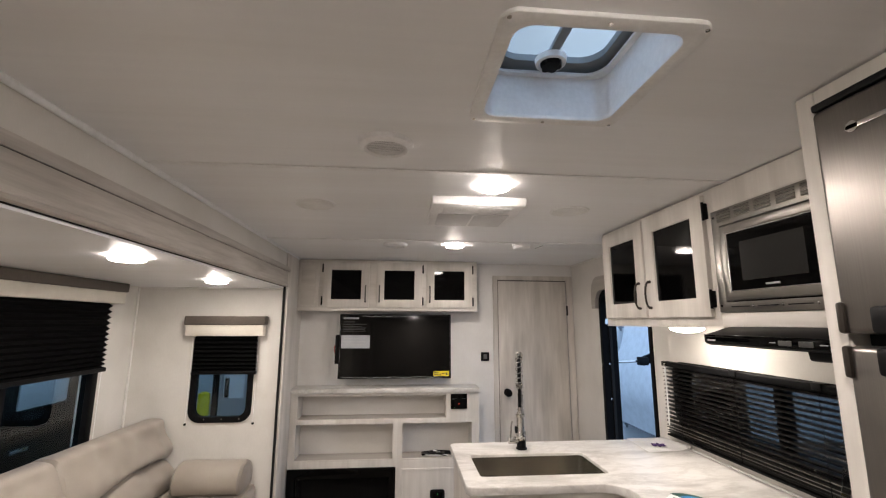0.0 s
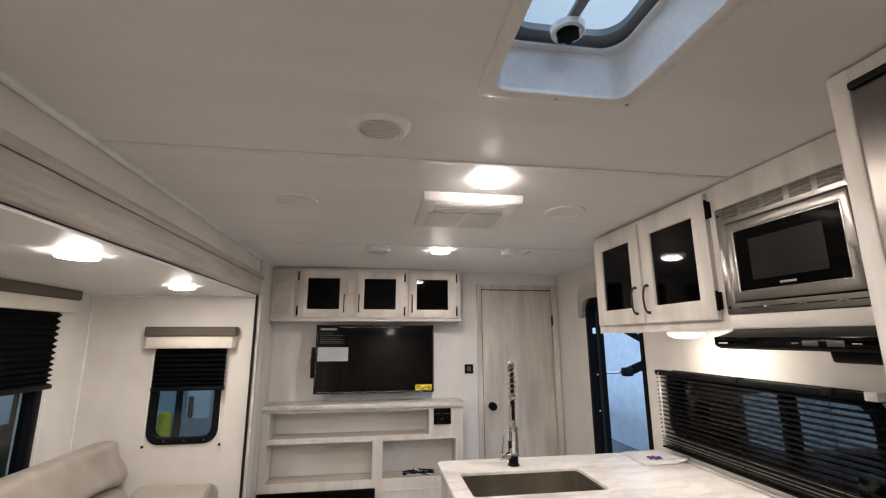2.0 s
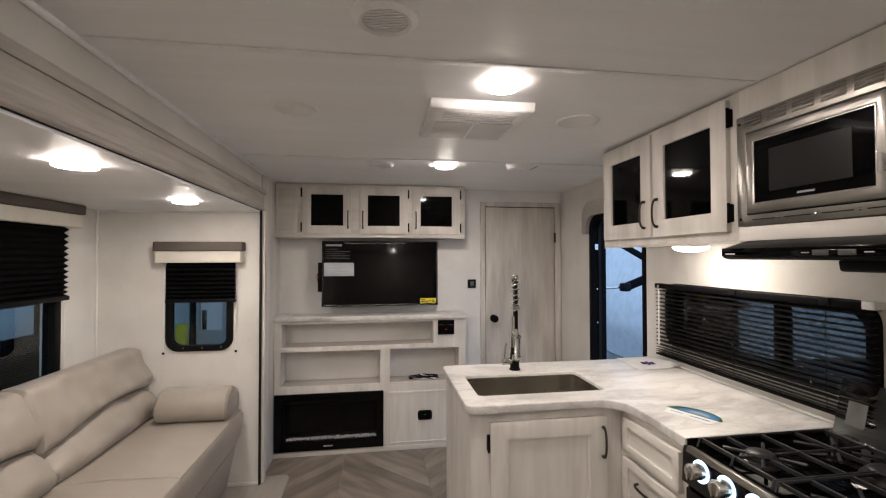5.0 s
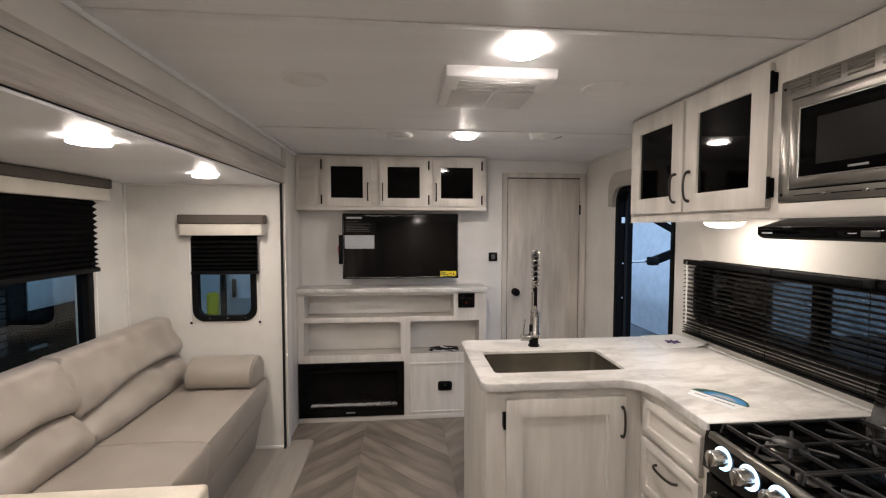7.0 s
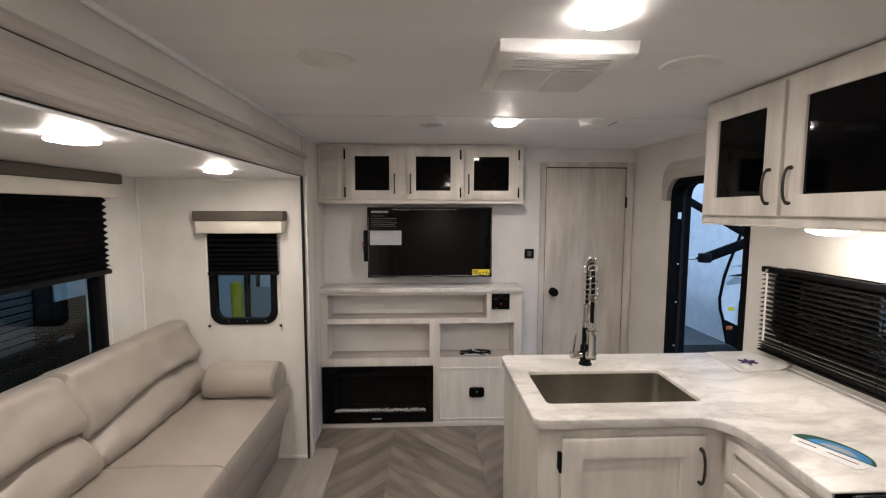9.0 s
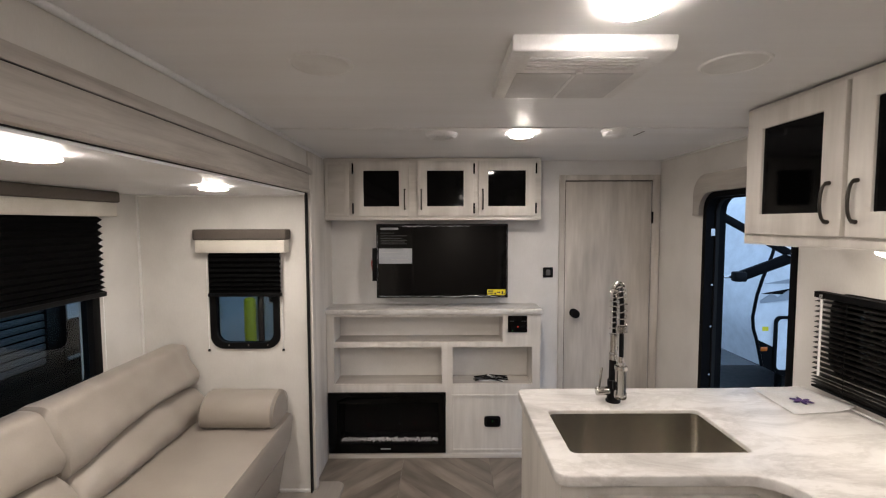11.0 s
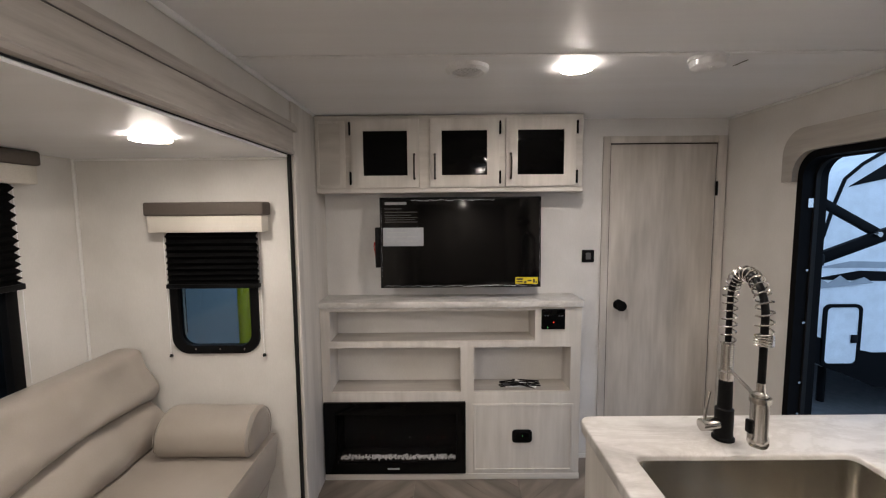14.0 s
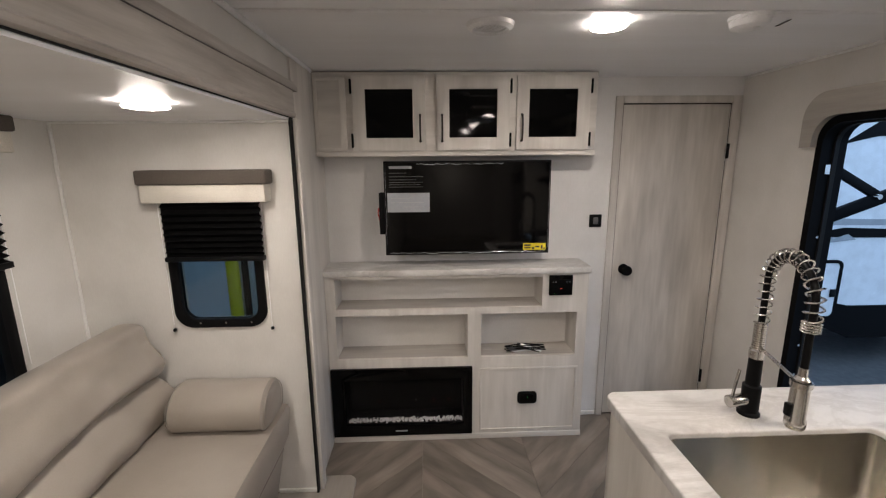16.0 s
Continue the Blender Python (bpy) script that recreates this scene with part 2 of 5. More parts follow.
def cyl(p0, p1, r0, r1=None, n=24, bm=None, bevel=0.0):
    b = bmesh.new()
    p0, p1 = Vector(p0), Vector(p1)
    d = p1 - p0
    m = Matrix.Translation((p0 + p1) / 2) @ d.to_track_quat("Z", "Y").to_matrix().to_4x4()
    bmesh.ops.create_cone(b, cap_ends=True, segments=n, radius1=r0, radius2=r0 if r1 is None else r1, depth=d.length, matrix=m)
    if bevel:
        caps = [e for e in b.edges if any(len(f.verts) > 4 for f in e.link_faces)]
        bmesh.ops.bevel(b, geom=caps, offset=bevel, segments=2, affect="EDGES", profile=0.5)
    return merge(bm, b) if bm else b


def lathe(profile, at, n=40, bm=None, axis="z"):
    """Turn a profile of (radius, height) round an axis through at."""
    b = bmesh.new()
    rings = []
    for r, h in profile:
        rings.append([b.verts.new((r * math.cos(2 * math.pi * k / n), r * math.sin(2 * math.pi * k / n), h)) for k in range(n)] if r > 1e-6 else [b.verts.new((0, 0, h))])
    for a, c in zip(rings, rings[1:]):
        for k in range(n):
            j = (k + 1) % n
            if len(a) > 1 and len(c) > 1:
                b.faces.new((a[k], a[j], c[j], c[k]))
            elif len(a) > 1:
                b.faces.new((a[k], a[j], c[0]))
            elif len(c) > 1:
                b.faces.new((a[0], c[j], c[k]))
    bmesh.ops.recalc_face_normals(b, faces=b.faces)
    turn = {"z": Matrix(), "x": Matrix.Rotation(radians(90), 4, "Y"), "y": Matrix.Rotation(radians(-90), 4, "X")}[axis]
    bmesh.ops.transform(b, matrix=Matrix.Translation(at) @ turn, verts=b.verts)
    return merge(bm, b) if bm else b


def rounded(u0, u1, v0, v1, r, k=6):
    """Outline of a rectangle with round corners."""
    out = []
    for cu, cv, a in ((u1 - r, v1 - r, 0), (u0 + r, v1 - r, 90), (u0 + r, v0 + r, 180), (u1 - r, v0 + r, 270)):
        for i in range(k + 1):
            t = radians(a + 90 * i / k)
            out.append((cu + r * math.cos(t), cv + r * math.sin(t)))
    return out


def rect(u0, u1, v0, v1):
    return [(u1, v1), (u0, v1), (u0, v0), (u1, v0)]


PLANES = {"xy": lambda u, v, w: (u, v, w), "xz": lambda u, v, w: (u, w, v), "yz": lambda u, v, w: (w, u, v)}


def prism(poly, plane, w0, w1, bevel=0.0, bm=None, seg=2):
    """An outline pushed out from w0 to w1 across its plane."""
    b, P = bmesh.new(), PLANES[plane]
    f = b.faces.new([b.verts.new(P(u, v, w0)) for u, v in poly])
    g = bmesh.ops.extrude_face_region(b, geom=[f])
    vs = [v for v in g["geom"] if isinstance(v, bmesh.types.BMVert)]
    bmesh.ops.translate(b, verts=vs, vec=Vector(P(0, 0, w1 - w0)))
    bmesh.ops.recalc_face_normals(b, faces=b.faces)
    if bevel:
        es = [e for e in b.edges if any(len(q.verts) > 4 or len(poly) == 4 for q in e.link_faces)]
        bmesh.ops.bevel(b, geom=es, offset=bevel, segments=seg, affect="EDGES", profile=0.5)
    return merge(bm, b) if bm else b


def ring(outer, inner, plane, w0, w1, bm=None, bevel=0.0):
    """A frame between two outlines of the same count."""
    b, P, n = bmesh.new(), PLANES[plane], len(outer)
    rows = [[b.verts.new(P(u, v, w)) for u, v in o] for o, w in ((outer, w0), (outer, w1), (inner, w1), (inner, w0))]
    for i in range(4):
        a, c = rows[i], rows[(i + 1) % 4]
        for k in range(n):
            j = (k + 1) % n
            b.faces.new((a[k], a[j], c[j], c[k]))
    bmesh.ops.recalc_face_normals(b, faces=b.faces)
    if bevel:
        es = [e for e in b.edges if len(e.link_faces) == 2 and e.calc_face_angle(0) > 1.0]
        bmesh.ops.bevel(b, geom=es, offset=bevel, segments=2, affect="EDGES", profile=0.5)
    return merge(bm, b) if bm else b


def tube(pts, r, n=10, bm=None, radii=None):
    """A round bar along a line of points."""
    b, rows, pts = bmesh.new(), [], [Vector(p) for p in pts]
    side = None
    for i, p in enumerate(pts):
        t = (pts[min(i + 1, len(pts) - 1)] - pts[max(i - 1, 0)]).normalized()
        if side is None:
            side = t.orthogonal().normalized()
        side = (side - t * side.dot(t)).normalized()
        up = t.cross(side)
        rr = radii[i] if radii else r
        rows.append([b.verts.new(p + rr * (side * math.cos(2 * math.pi * k / n) + up * math.sin(2 * math.pi * k / n))) for k in range(n)])
    for a, c in zip(rows, rows[1:]):
        for k in range(n):
            j = (k + 1) % n
            b.faces.new((a[k], a[j], c[j], c[k]))
    b.faces.new(rows[0][::-1]), b.faces.new(rows[-1])
    bmesh.ops.recalc_face_normals(b, faces=b.faces)
    return merge(bm, b) if bm else b


def slab(axis, w0, w1, u0, u1, v0, v1, holes=()):
    """A plate with rectangular openings; axis is its normal."""
    us = sorted({u0, u1, *[h[0] for h in holes], *[h[1] for h in holes]})
    vs = sorted({v0, v1, *[h[2] for h in holes], *[h[3] for h in holes]})
    P = PLANES[{"z": "xy", "y": "xz", "x": "yz"}[axis]]
    b, made = bmesh.new(), {}

    def vert(u, v, w):
        key = (u, v, w)
        if key not in made:
            made[key] = b.verts.new(P(u, v, w))
        return made[key]

    def solid(i, j):
        if i < 0 or j < 0 or i >= len(us) - 1 or j >= len(vs) - 1:
            return False
        cu, cv = (us[i] + us[i + 1]) / 2, (vs[j] + vs[j + 1]) / 2
        return not any(h[0] < cu < h[1] and h[2] < cv < h[3] for h in holes)

    for i in range(len(us) - 1):
        for j in range(len(vs) - 1):
            if not solid(i, j):
                continue
            a, c, d, e = us[i], us[i + 1], vs[j], vs[j + 1]
            for w in (w0, w1):
                b.faces.new([vert(a, d, w), vert(c, d, w), vert(c, e, w), vert(a, e, w)])
            for di, dj, p, q in ((-1, 0, (a, d), (a, e)), (1, 0, (c, d), (c, e)), (0, -1, (a, d), (c, d)), (0, 1, (a, e), (c, e))):
                if not solid(i + di, j + dj):
                    b.faces.new([vert(*p, w0), vert(*q, w0), vert(*q, w1), vert(*p, w1)])
    bmesh.ops.recalc_face_normals(b, faces=b.faces)
    return b


def mesh_of(name, bm, material, smooth=True):
    me = bpy.data.meshes.new(name)
    bm.to_mesh(me)
    bm.free()
    me.materials.append(material)
    if smooth:
        me.polygons.foreach_set("use_smooth", [True] * len(me.polygons))
        me.set_sharp_from_angle(angle=radians(38))
    return me


def part(name, bm, material, parent, label=""):
    """One mesh under a thing or under a part."""
    ob = new(name, mesh_of(name, bm, material))
    ob.parent = parent
    if parent.type == "EMPTY":
        ob.matrix_parent_inverse = Matrix.Translation(-parent.location)
    return tagged(ob, label)


def thing(name, at, label, category, group="", kind=""):
    e = new(name)
    e.location, e.empty_display_size = at, 0.1
    return tagged(e, label, category, group, kind)


def single(name, bm, material, label="", category="", group="", kind=""):
    return tagged(new(name, mesh_of(name, bm, material)), label, category, group, kind)


def structure(name, bm, material, label, category):
    return single(name, bm, material, label, category, kind="structure")


def axes(at, u, v, w):
    """Local width, height and outward axes set at a place."""
    return Matrix(((u[0], v[0], w[0], at[0]), (u[1], v[1], w[1], at[1]), (u[2], v[2], w[2], at[2]), (0, 0, 0, 1)))


def turned(bm, m):
    bmesh.ops.transform(bm, matrix=m, verts=bm.verts)
    if m.to_3x3().determinant() < 0:
        bmesh.ops.reverse_faces(bm, faces=bm.faces)
    return bm


# ---- the plan ----
FLOOR, CEILING = 0.02, 2.0
LEFT, RIGHT, BACK, FRONT = -0.81, 1.455, 3.59, -5.2
S_WALL, S_END, S_NEAR, S_CEIL = -1.73, 3.01, -0.4, 1.735

# ---- hall outside ----
structure("ground", box(-90, 90, -90, 90, -0.9, -0.766), CONCRETE, "sealed grey concrete floor of the hall", "floor")
hall = structure("wall_hall", slab("y", 7.5, 7.7, -14, 14, -0.766, 5.0, [(3.3, 7.4, -0.766, 3.1)]), GARAGE, "pale painted wall of the hall", "wall")
OD = thing("overhead_door", (5.35, 7.55, -0.766), "white sectional overhead door with steel hinges, closed", "garage door", kind="structure")
for k in range(7):
    z = -0.72 + 0.5455 * k
    p = part("panel", box(3.31, 7.39, 7.512, 7.56, z - 0.04, z + 0.498, 0.006), GARAGE, OD)
for k in range(1, 6):
    z = -0.72 + 0.5455 * k
    for x in (3.9, 4.915, 5.9, 6.9):
        b = box(x - 0.035, x + 0.035, 7.5, 7.512, z - 0.05, z - 0.012, 0.003)
        box(x - 0.02, x + 0.02, 7.496, 7.51, z - 0.095, z + 0.03, 0.003, bm=b)
        cyl((x - 0.05, 7.497, z - 0.03), (x + 0.05, 7.497, z - 0.03), 0.008, n=10, bm=b)
        part("hinge", b, RV_GREY, OD, "grey steel hinge")
part("lift_handle", box(4.66, 5.2, 7.49, 7.512, 0.57, 0.70, 0.004), GREY_P, OD, "grey strut plate")
single("bollard", lathe([(0, -0.766), (0.086, -0.766), (0.086, 0.39), (0.075, 0.42), (0.04, 0.44), (0, 0.445)], (-3.015, 7.2, 0), 32), SAFETY, "yellow steel safety bollard standing on the hall floor", "bollard")
b = box(-2.99, -2.90, 7.42, 7.5, -0.766, 3.2, 0.004)
box(-2.45, -2.36, 7.42, 7.5, -0.766, 3.2, 0.004, bm=b)
single("door_frame", b, BLACK_M, "dark steel frame of a hall doorway", "door frame")
PD = thing("hall_door", (-2.67, 7.46, -0.766), "grey hall door with a glazed upper half", "door")
part("leaf", slab("y", 7.44, 7.48, -2.895, -2.455, -0.76, 1.6, [(-2.84, -2.51, 0.30, 1.45)]), GREY_P, PD)
part("pane", box(-2.838, -2.512, 7.456, 7.464, 0.302, 1.448), PAPER, PD, "white covered pane")
part("closer", box(-2.80, -2.74, 7.40, 7.44, 0.32, 0.62, 0.006), BLACK, PD)


def outside_trailer():
    T = thing("travel_trailer", (5.6, 6.4, -0.43), "white travel trailer with dark skirt and grey mountain graphic", "trailer")
    body = [(3.60, 0.46), (3.615, 0.32), (3.655, 0.20), (3.73, -0.12), (3.9, -0.21), (4.08, -0.27), (4.45, -0.43), (7.6, -0.43), (7.6, 2.25), (4.75, 2.25), (4.42, 2.09), (4.15, 1.93), (3.98, 1.78), (3.88, 1.5), (3.80, 1.20), (3.70, 0.92), (3.64, 0.72)]
    part("shell", prism(body, "xz", 5.6, 7.3), RV_WHITE, T)
    skirt = [(3.655, 0.20), (3.73, -0.12), (3.9, -0.21), (4.08, -0.27), (4.45, -0.43), (7.6, -0.43), (7.6, -0.05), (4.40, -0.05), (4.0, 0.04)]
    part("skirt", prism(skirt, "xz", 5.59, 5.6), RV_DARK, T, "black lower skirt")
    edge = [(3.60, 0.46), (3.64, 0.72), (3.70, 0.92), (3.80, 1.20), (3.88, 1.5), (3.98, 1.78), (4.15, 1.93), (4.42, 2.09), (4.75, 2.25)]
    part("nose_trim", tube([(x, 5.6, z) for x, z in [(3.73, -0.12), (3.655, 0.20), (3.615, 0.32)] + edge], 0.018), RV_DARK, T, "black edge moulding")
    part("upper_stripe", prism([(3.72, 0.86), (4.1, 0.93), (5.2, 0.90), (5.2, 0.84), (4.2, 0.86)], "xz", 5.594, 5.6), RV_GREY, T)
    part("lower_stripe", prism([(3.68, 0.74), (4.2, 0.83), (5.2, 0.79), (5.2, 0.71), (4.3, 0.72)], "xz", 5.594, 5.6), RV_DARK, T)
    part("mountain_graphic", prism([(3.67, 0.66), (3.8, 0.745), (3.88, 0.70), (4.0, 0.78), (4.1, 0.71), (4.25, 0.76), (4.35, 0.70), (3.68, 0.63)], "xz", 5.588, 5.594), RV_GREY, T)
    part("front_window", prism([(4.02, 1.70), (4.5, 2.0), (5.4, 2.0), (5.4, 1.75), (4.4, 1.78)], "xz", 5.592, 5.6), RV_DARK, T, "dark graphic along the roofline")
    d = part("compartment_door", ring(rounded(3.852, 4.254, -0.196, 0.477, 0.07), rounded(3.885, 4.221, -0.163, 0.444, 0.05), "xz", 5.575, 5.6), RV_DARK, T, "black-framed storage door")
    part("door_skin", prism(rounded(3.885, 4.221, -0.163, 0.444, 0.05), "xz", 5.584, 5.6), RV_WHITE, d)
    part("latch", box(4.15, 4.215, 5.565, 5.584, 0.06, 0.15, 0.008), BLACK, d)
    part("sticker", box(3.72, 3.79, 5.596, 5.6, 0.30, 0.35), YELLOW, T, "small yellow sticker")
    part("marker_lamp", box(3.70, 3.78, 5.585, 5.6, 0.06, 0.11, 0.006), AMBER, T, "amber marker lamp")
    part("jack", cyl((4.25, 6.0, -0.766), (4.25, 6.0, -0.35), 0.04, n=16), BLACK_M, T)
    for y in (5.7, 7.2):
        part("wheel", lathe([(0.0, -0.1), (0.2, -0.1), (0.34, -0.08), (0.36, 0), (0.34, 0.08), (0.2, 0.1), (0, 0.1)], (6.4, y, -0.406), 32, axis="y"), RUBBER, T)


outside_trailer()


def neighbour_trailer():
    T = thing("neighbour_trailer", (-4.6, 5.0, -0.3), "dark trailer parked close alongside, with ribbed siding", "trailer")
    part("shell", box(-5.9, -4.03, 1.0, 9.0, -0.35, 2.4, 0.05), RV_DARK, T)
    for k in range(9):
        part("siding_rib", box(-4.03, -4.0, 3.6, 4.86, 0.18 + k * 0.075, 0.24 + k * 0.075, 0.012), ALU, T)
    part("window_trim", ring(rounded(3.5, 4.95, 0.10, 0.92, 0.1), rounded(3.62, 4.86, 0.17, 0.86, 0.07), "yz", -4.03, -3.98), BLACK, T)
    part("pane", box(-4.03, -4.01, 5.13, 5.80, 0.57, 0.90, 0.004), RV_WHITE, T, "pale door pane")
    part("door_panel", box(-4.03, -4.015, 5.08, 5.9, -0.2, 0.55, 0.008), RV_DARK, T)
    part("handle", box(-4.02, -3.96, 5.06, 5.28, 0.14, 0.19, 0.012), CHROME, T, "chrome pull handle")
    for y in (2.2, 3.1):
        part("wheel", lathe([(0.0, -0.1), (0.2, -0.1), (0.34, -0.08), (0.36, 0), (0.34, 0.08), (0.2, 0.1), (0, 0.1)], (-4.2, y, -0.406), 32, axis="x"), RUBBER, T)


neighbour_trailer()


def awning():
    A = thing("awning_arms", (1.6, 3.82, 1.2), "black folding awning arms fixed to the outer wall", "awning arm")

    def bar(p, q, w, t, name, mat=BLACK_M):
        p, q = Vector(p), Vector(q)
        d = (q - p)
        b = box(-w / 2, w / 2, -t / 2, t / 2, -d.length / 2, d.length / 2, 0.006)
        turned(b, Matrix.Translation((p + q) / 2) @ d.to_track_quat("Z", "Y").to_matrix().to_4x4())
        return part(name, b, mat, A)
    bar((1.548, 3.82, 1.885), (2.58, 3.82, 1.325), 0.03, 0.055, "upper_arm")
    bar((2.15, 3.80, 1.165), (3.6, 3.80, 1.70), 0.035, 0.075, "lower_arm")
    part("gas_rod", cyl((1.546, 3.82, 1.15), (2.17, 3.82, 1.17), 0.011, n=12), CHROME, A)
    part("knuckle", box(2.12, 2.21, 3.77, 3.83, 1.135, 1.21, 0.012), BLACK, A)
    part("pivot_bolt", cyl((2.52, 3.755, 1.33), (2.52, 3.80, 1.33), 0.016, n=16), CHROME, A)


awning()

# ---- structure of the trailer ----
structure("floor", slab("z", -0.1, 0.015, LEFT, RIGHT, FRONT, BACK), SUBFLOOR, "wood-look chevron vinyl plank floor", "floor")
structure("floor_slideout", prism(rounded(S_WALL, -0.632, S_NEAR, 3.112, 0.045), "xy", -0.05, 0.036, 0.006), SLIDE_F, "grey wood-look vinyl floor of the slide-out", "floor")
structure("ceiling", slab("z", CEILING, 2.06, -0.9, 1.55, FRONT - 0.06, BACK + 0.06, [(0.178, 0.488, 0.613, 0.938)]), CEIL, "white vinyl ceiling with faint streaks", "ceiling")
for y in (1.348, 2.575):
    structure("trim", box(LEFT, RIGHT, y - 0.012, y + 0.012, CEILING - 0.004, CEILING, 0.0015), CEIL_P, "flat white ceiling seam strip", "trim")
structure("wall_back", slab("y", BACK, BACK + 0.06, -0.9, 1.55, -0.1, CEILING, [(0.80, 1.394, FLOOR, 1.862)]), WALL_B, "off-white linen-print wall behind the television", "wall")
structure("wall_right", slab("x", RIGHT, 1.545, FRONT, BACK, -0.1, CEILING, [(2.43, 3.085, FLOOR, 1.745), (1.305, 2.22, 1.025, 1.27)]), WALL, "off-white linen-print kitchen wall", "wall")
structure("wall_outer_right", slab("x", 1.485, 1.545, BACK + 0.06, 5.4, -0.1, 2.06), RV_WHITE, "white outer wall of the trailer", "wall")
structure("wall_outer_left", slab("x", -0.9, -0.84, BACK + 0.06, 5.4, -0.1, 2.06), RV_WHITE, "white outer wall of the trailer", "wall")
structure("wall_outer_end", slab("y", 5.4, 5.46, -0.9, 1.545, -0.1, 2.06), RV_WHITE, "white outer end wall of the trailer", "wall")
structure("roof_end", slab("z", 2.061, 2.10, -0.9, 1.545, BACK + 0.06, 5.46), RV_WHITE, "white roof of the trailer", "roof")
structure("floor_end", slab("z", -0.16, -0.1, -0.9, 1.545, BACK + 0.06, 5.46), RV_DARK, "underside of the trailer", "floor")
structure("wall_left", slab("x", -0.9, LEFT, 3.075, BACK, -0.1, CEILING), CAB_V, "washed-wood pilaster beside the slide-out", "wall")
structure("wall_left_rear", slab("x", -0.9, LEFT, FRONT, S_NEAR - 0.06, -0.1, CEILING), WALL, "off-white linen-print wall", "wall")
structure("wall_rear", slab("y", FRONT - 0.06, FRONT, -0.9, 1.55, -0.1, CEILING), WALL, "off-white linen-print rear wall", "wall")
structure("wall_slide_side", slab("x", S_WALL - 0.06, S_WALL, S_NEAR, S_END, -0.1, S_CEIL, [(1.55, 2.665, 0.80, 1.62)]), WALL, "off-white linen-print slide-out wall", "wall")
structure("wall_slide_end", slab("y", S_END, S_END + 0.06, S_WALL - 0.06, -0.802, -0.1, S_CEIL, [(-1.32, -0.982, 0.90, 1.43)]), WALL, "off-white linen-print end wall of the slide-out", "wall")
structure("wall_slide_near", slab("y", S_NEAR - 0.06, S_NEAR, S_WALL - 0.06, LEFT, -0.1, S_CEIL), WALL, "off-white linen-print end wall of the slide-out", "wall")
structure("ceiling_slideout", slab("z", S_CEIL, S_CEIL + 0.05, S_WALL - 0.06, -0.8, S_NEAR - 0.06, S_END + 0.06), CEIL, "white vinyl ceiling of the slide-out", "ceiling")
# header above the slide-out
structure("header", box(-0.90, -0.812, S_NEAR - 0.06, 3.40, 1.786, CEILING), WALL, "off-white header above the slide-out", "header")
structure("fascia", prism([(-0.799, 1.746), (-0.790, 1.746), (-0.783, 1.750), (-0.780, 1.760), (-0.786, 1.766), (-0.786, 1.846), (-0.789, 1.851), (-0.799, 1.851)], "xz", S_NEAR, 3.035), BEAM_W, "grey washed-wood fascia board with moulded edges", "fascia")
structure("fascia_seal", box(-0.7985, -0.7945, S_NEAR, 3.03, 1.7425, 1.7459), RUBBER, "thin black seal under the fascia board", "seal")
# black strip drawn in place of the groove's shade
structure("fascia_groove_shade", box(-0.8115, -0.7935, S_NEAR, 3.03, 1.8513, 1.8543), RUBBER, "dark strip standing for the shade in the gap above the fascia board", "trim")
structure("fascia_moulding", prism([(-0.812, 1.8545), (-0.789, 1.8545), (-0.787, 1.858), (-0.787, 1.871), (-0.796, 1.884), (-0.800, 1.892), (-0.812, 1.895)], "xz", S_NEAR, 3.10), BEAM_W, "sloped washed-wood moulding", "trim")
structure("trim_ceiling_bead", tube([(-0.806, S_NEAR, 1.994), (-0.806, 3.40, 1.994)], 0.010), CEIL_P, "white bead along the ceiling edge", "trim")
structure("trim_ceiling_bead_right", tube([(RIGHT - 0.003, 2.30, 1.995), (RIGHT - 0.003, BACK, 1.995)], 0.007), WHITE_P, "white bead along the ceiling edge", "trim")
structure("trim_corner_bead", tube([(S_WALL + 0.004, S_END - 0.004, 0.05), (S_WALL + 0.004, S_END - 0.004, S_CEIL)], 0.007), WHITE_P, "white corner bead", "trim")
structure("trim_slide_ceiling", tube([(S_WALL, S_END - 0.004, S_CEIL - 0.004), (-0.80, S_END - 0.004, S_CEIL - 0.004)], 0.006), WHITE_P, "white bead under the slide-out ceiling", "trim")
structure("trim_seal", box(-0.802, -0.793, 2.995, 3.07, 0.036, 1.742), RUBBER, "black bulb seal at the slide-out edge", "seal")
structure("trim_jamb", box(-0.793, -0.776, 3.02, 3.075, FLOOR, 1.742, 0.002), CAB_V, "washed-wood jamb strip", "trim")
structure("trim_jamb_face", box(-0.81, -0.803, 3.075, 3.385, FLOOR, 1.99, 0.002), CAB_V, "washed-wood jamb board", "trim")
structure("baseboard", box(-0.98, -0.803, S_END - 0.008, S_END, 0.036, 0.055, 0.002), WHITE_P, "white strip at the foot of the end wall", "baseboard")
structure("baseboard_back", box(0.592, 0.757, BACK - 0.008, BACK, FLOOR, 0.045, 0.002), WHITE_P, "white strip at the foot of the wall", "baseboard")


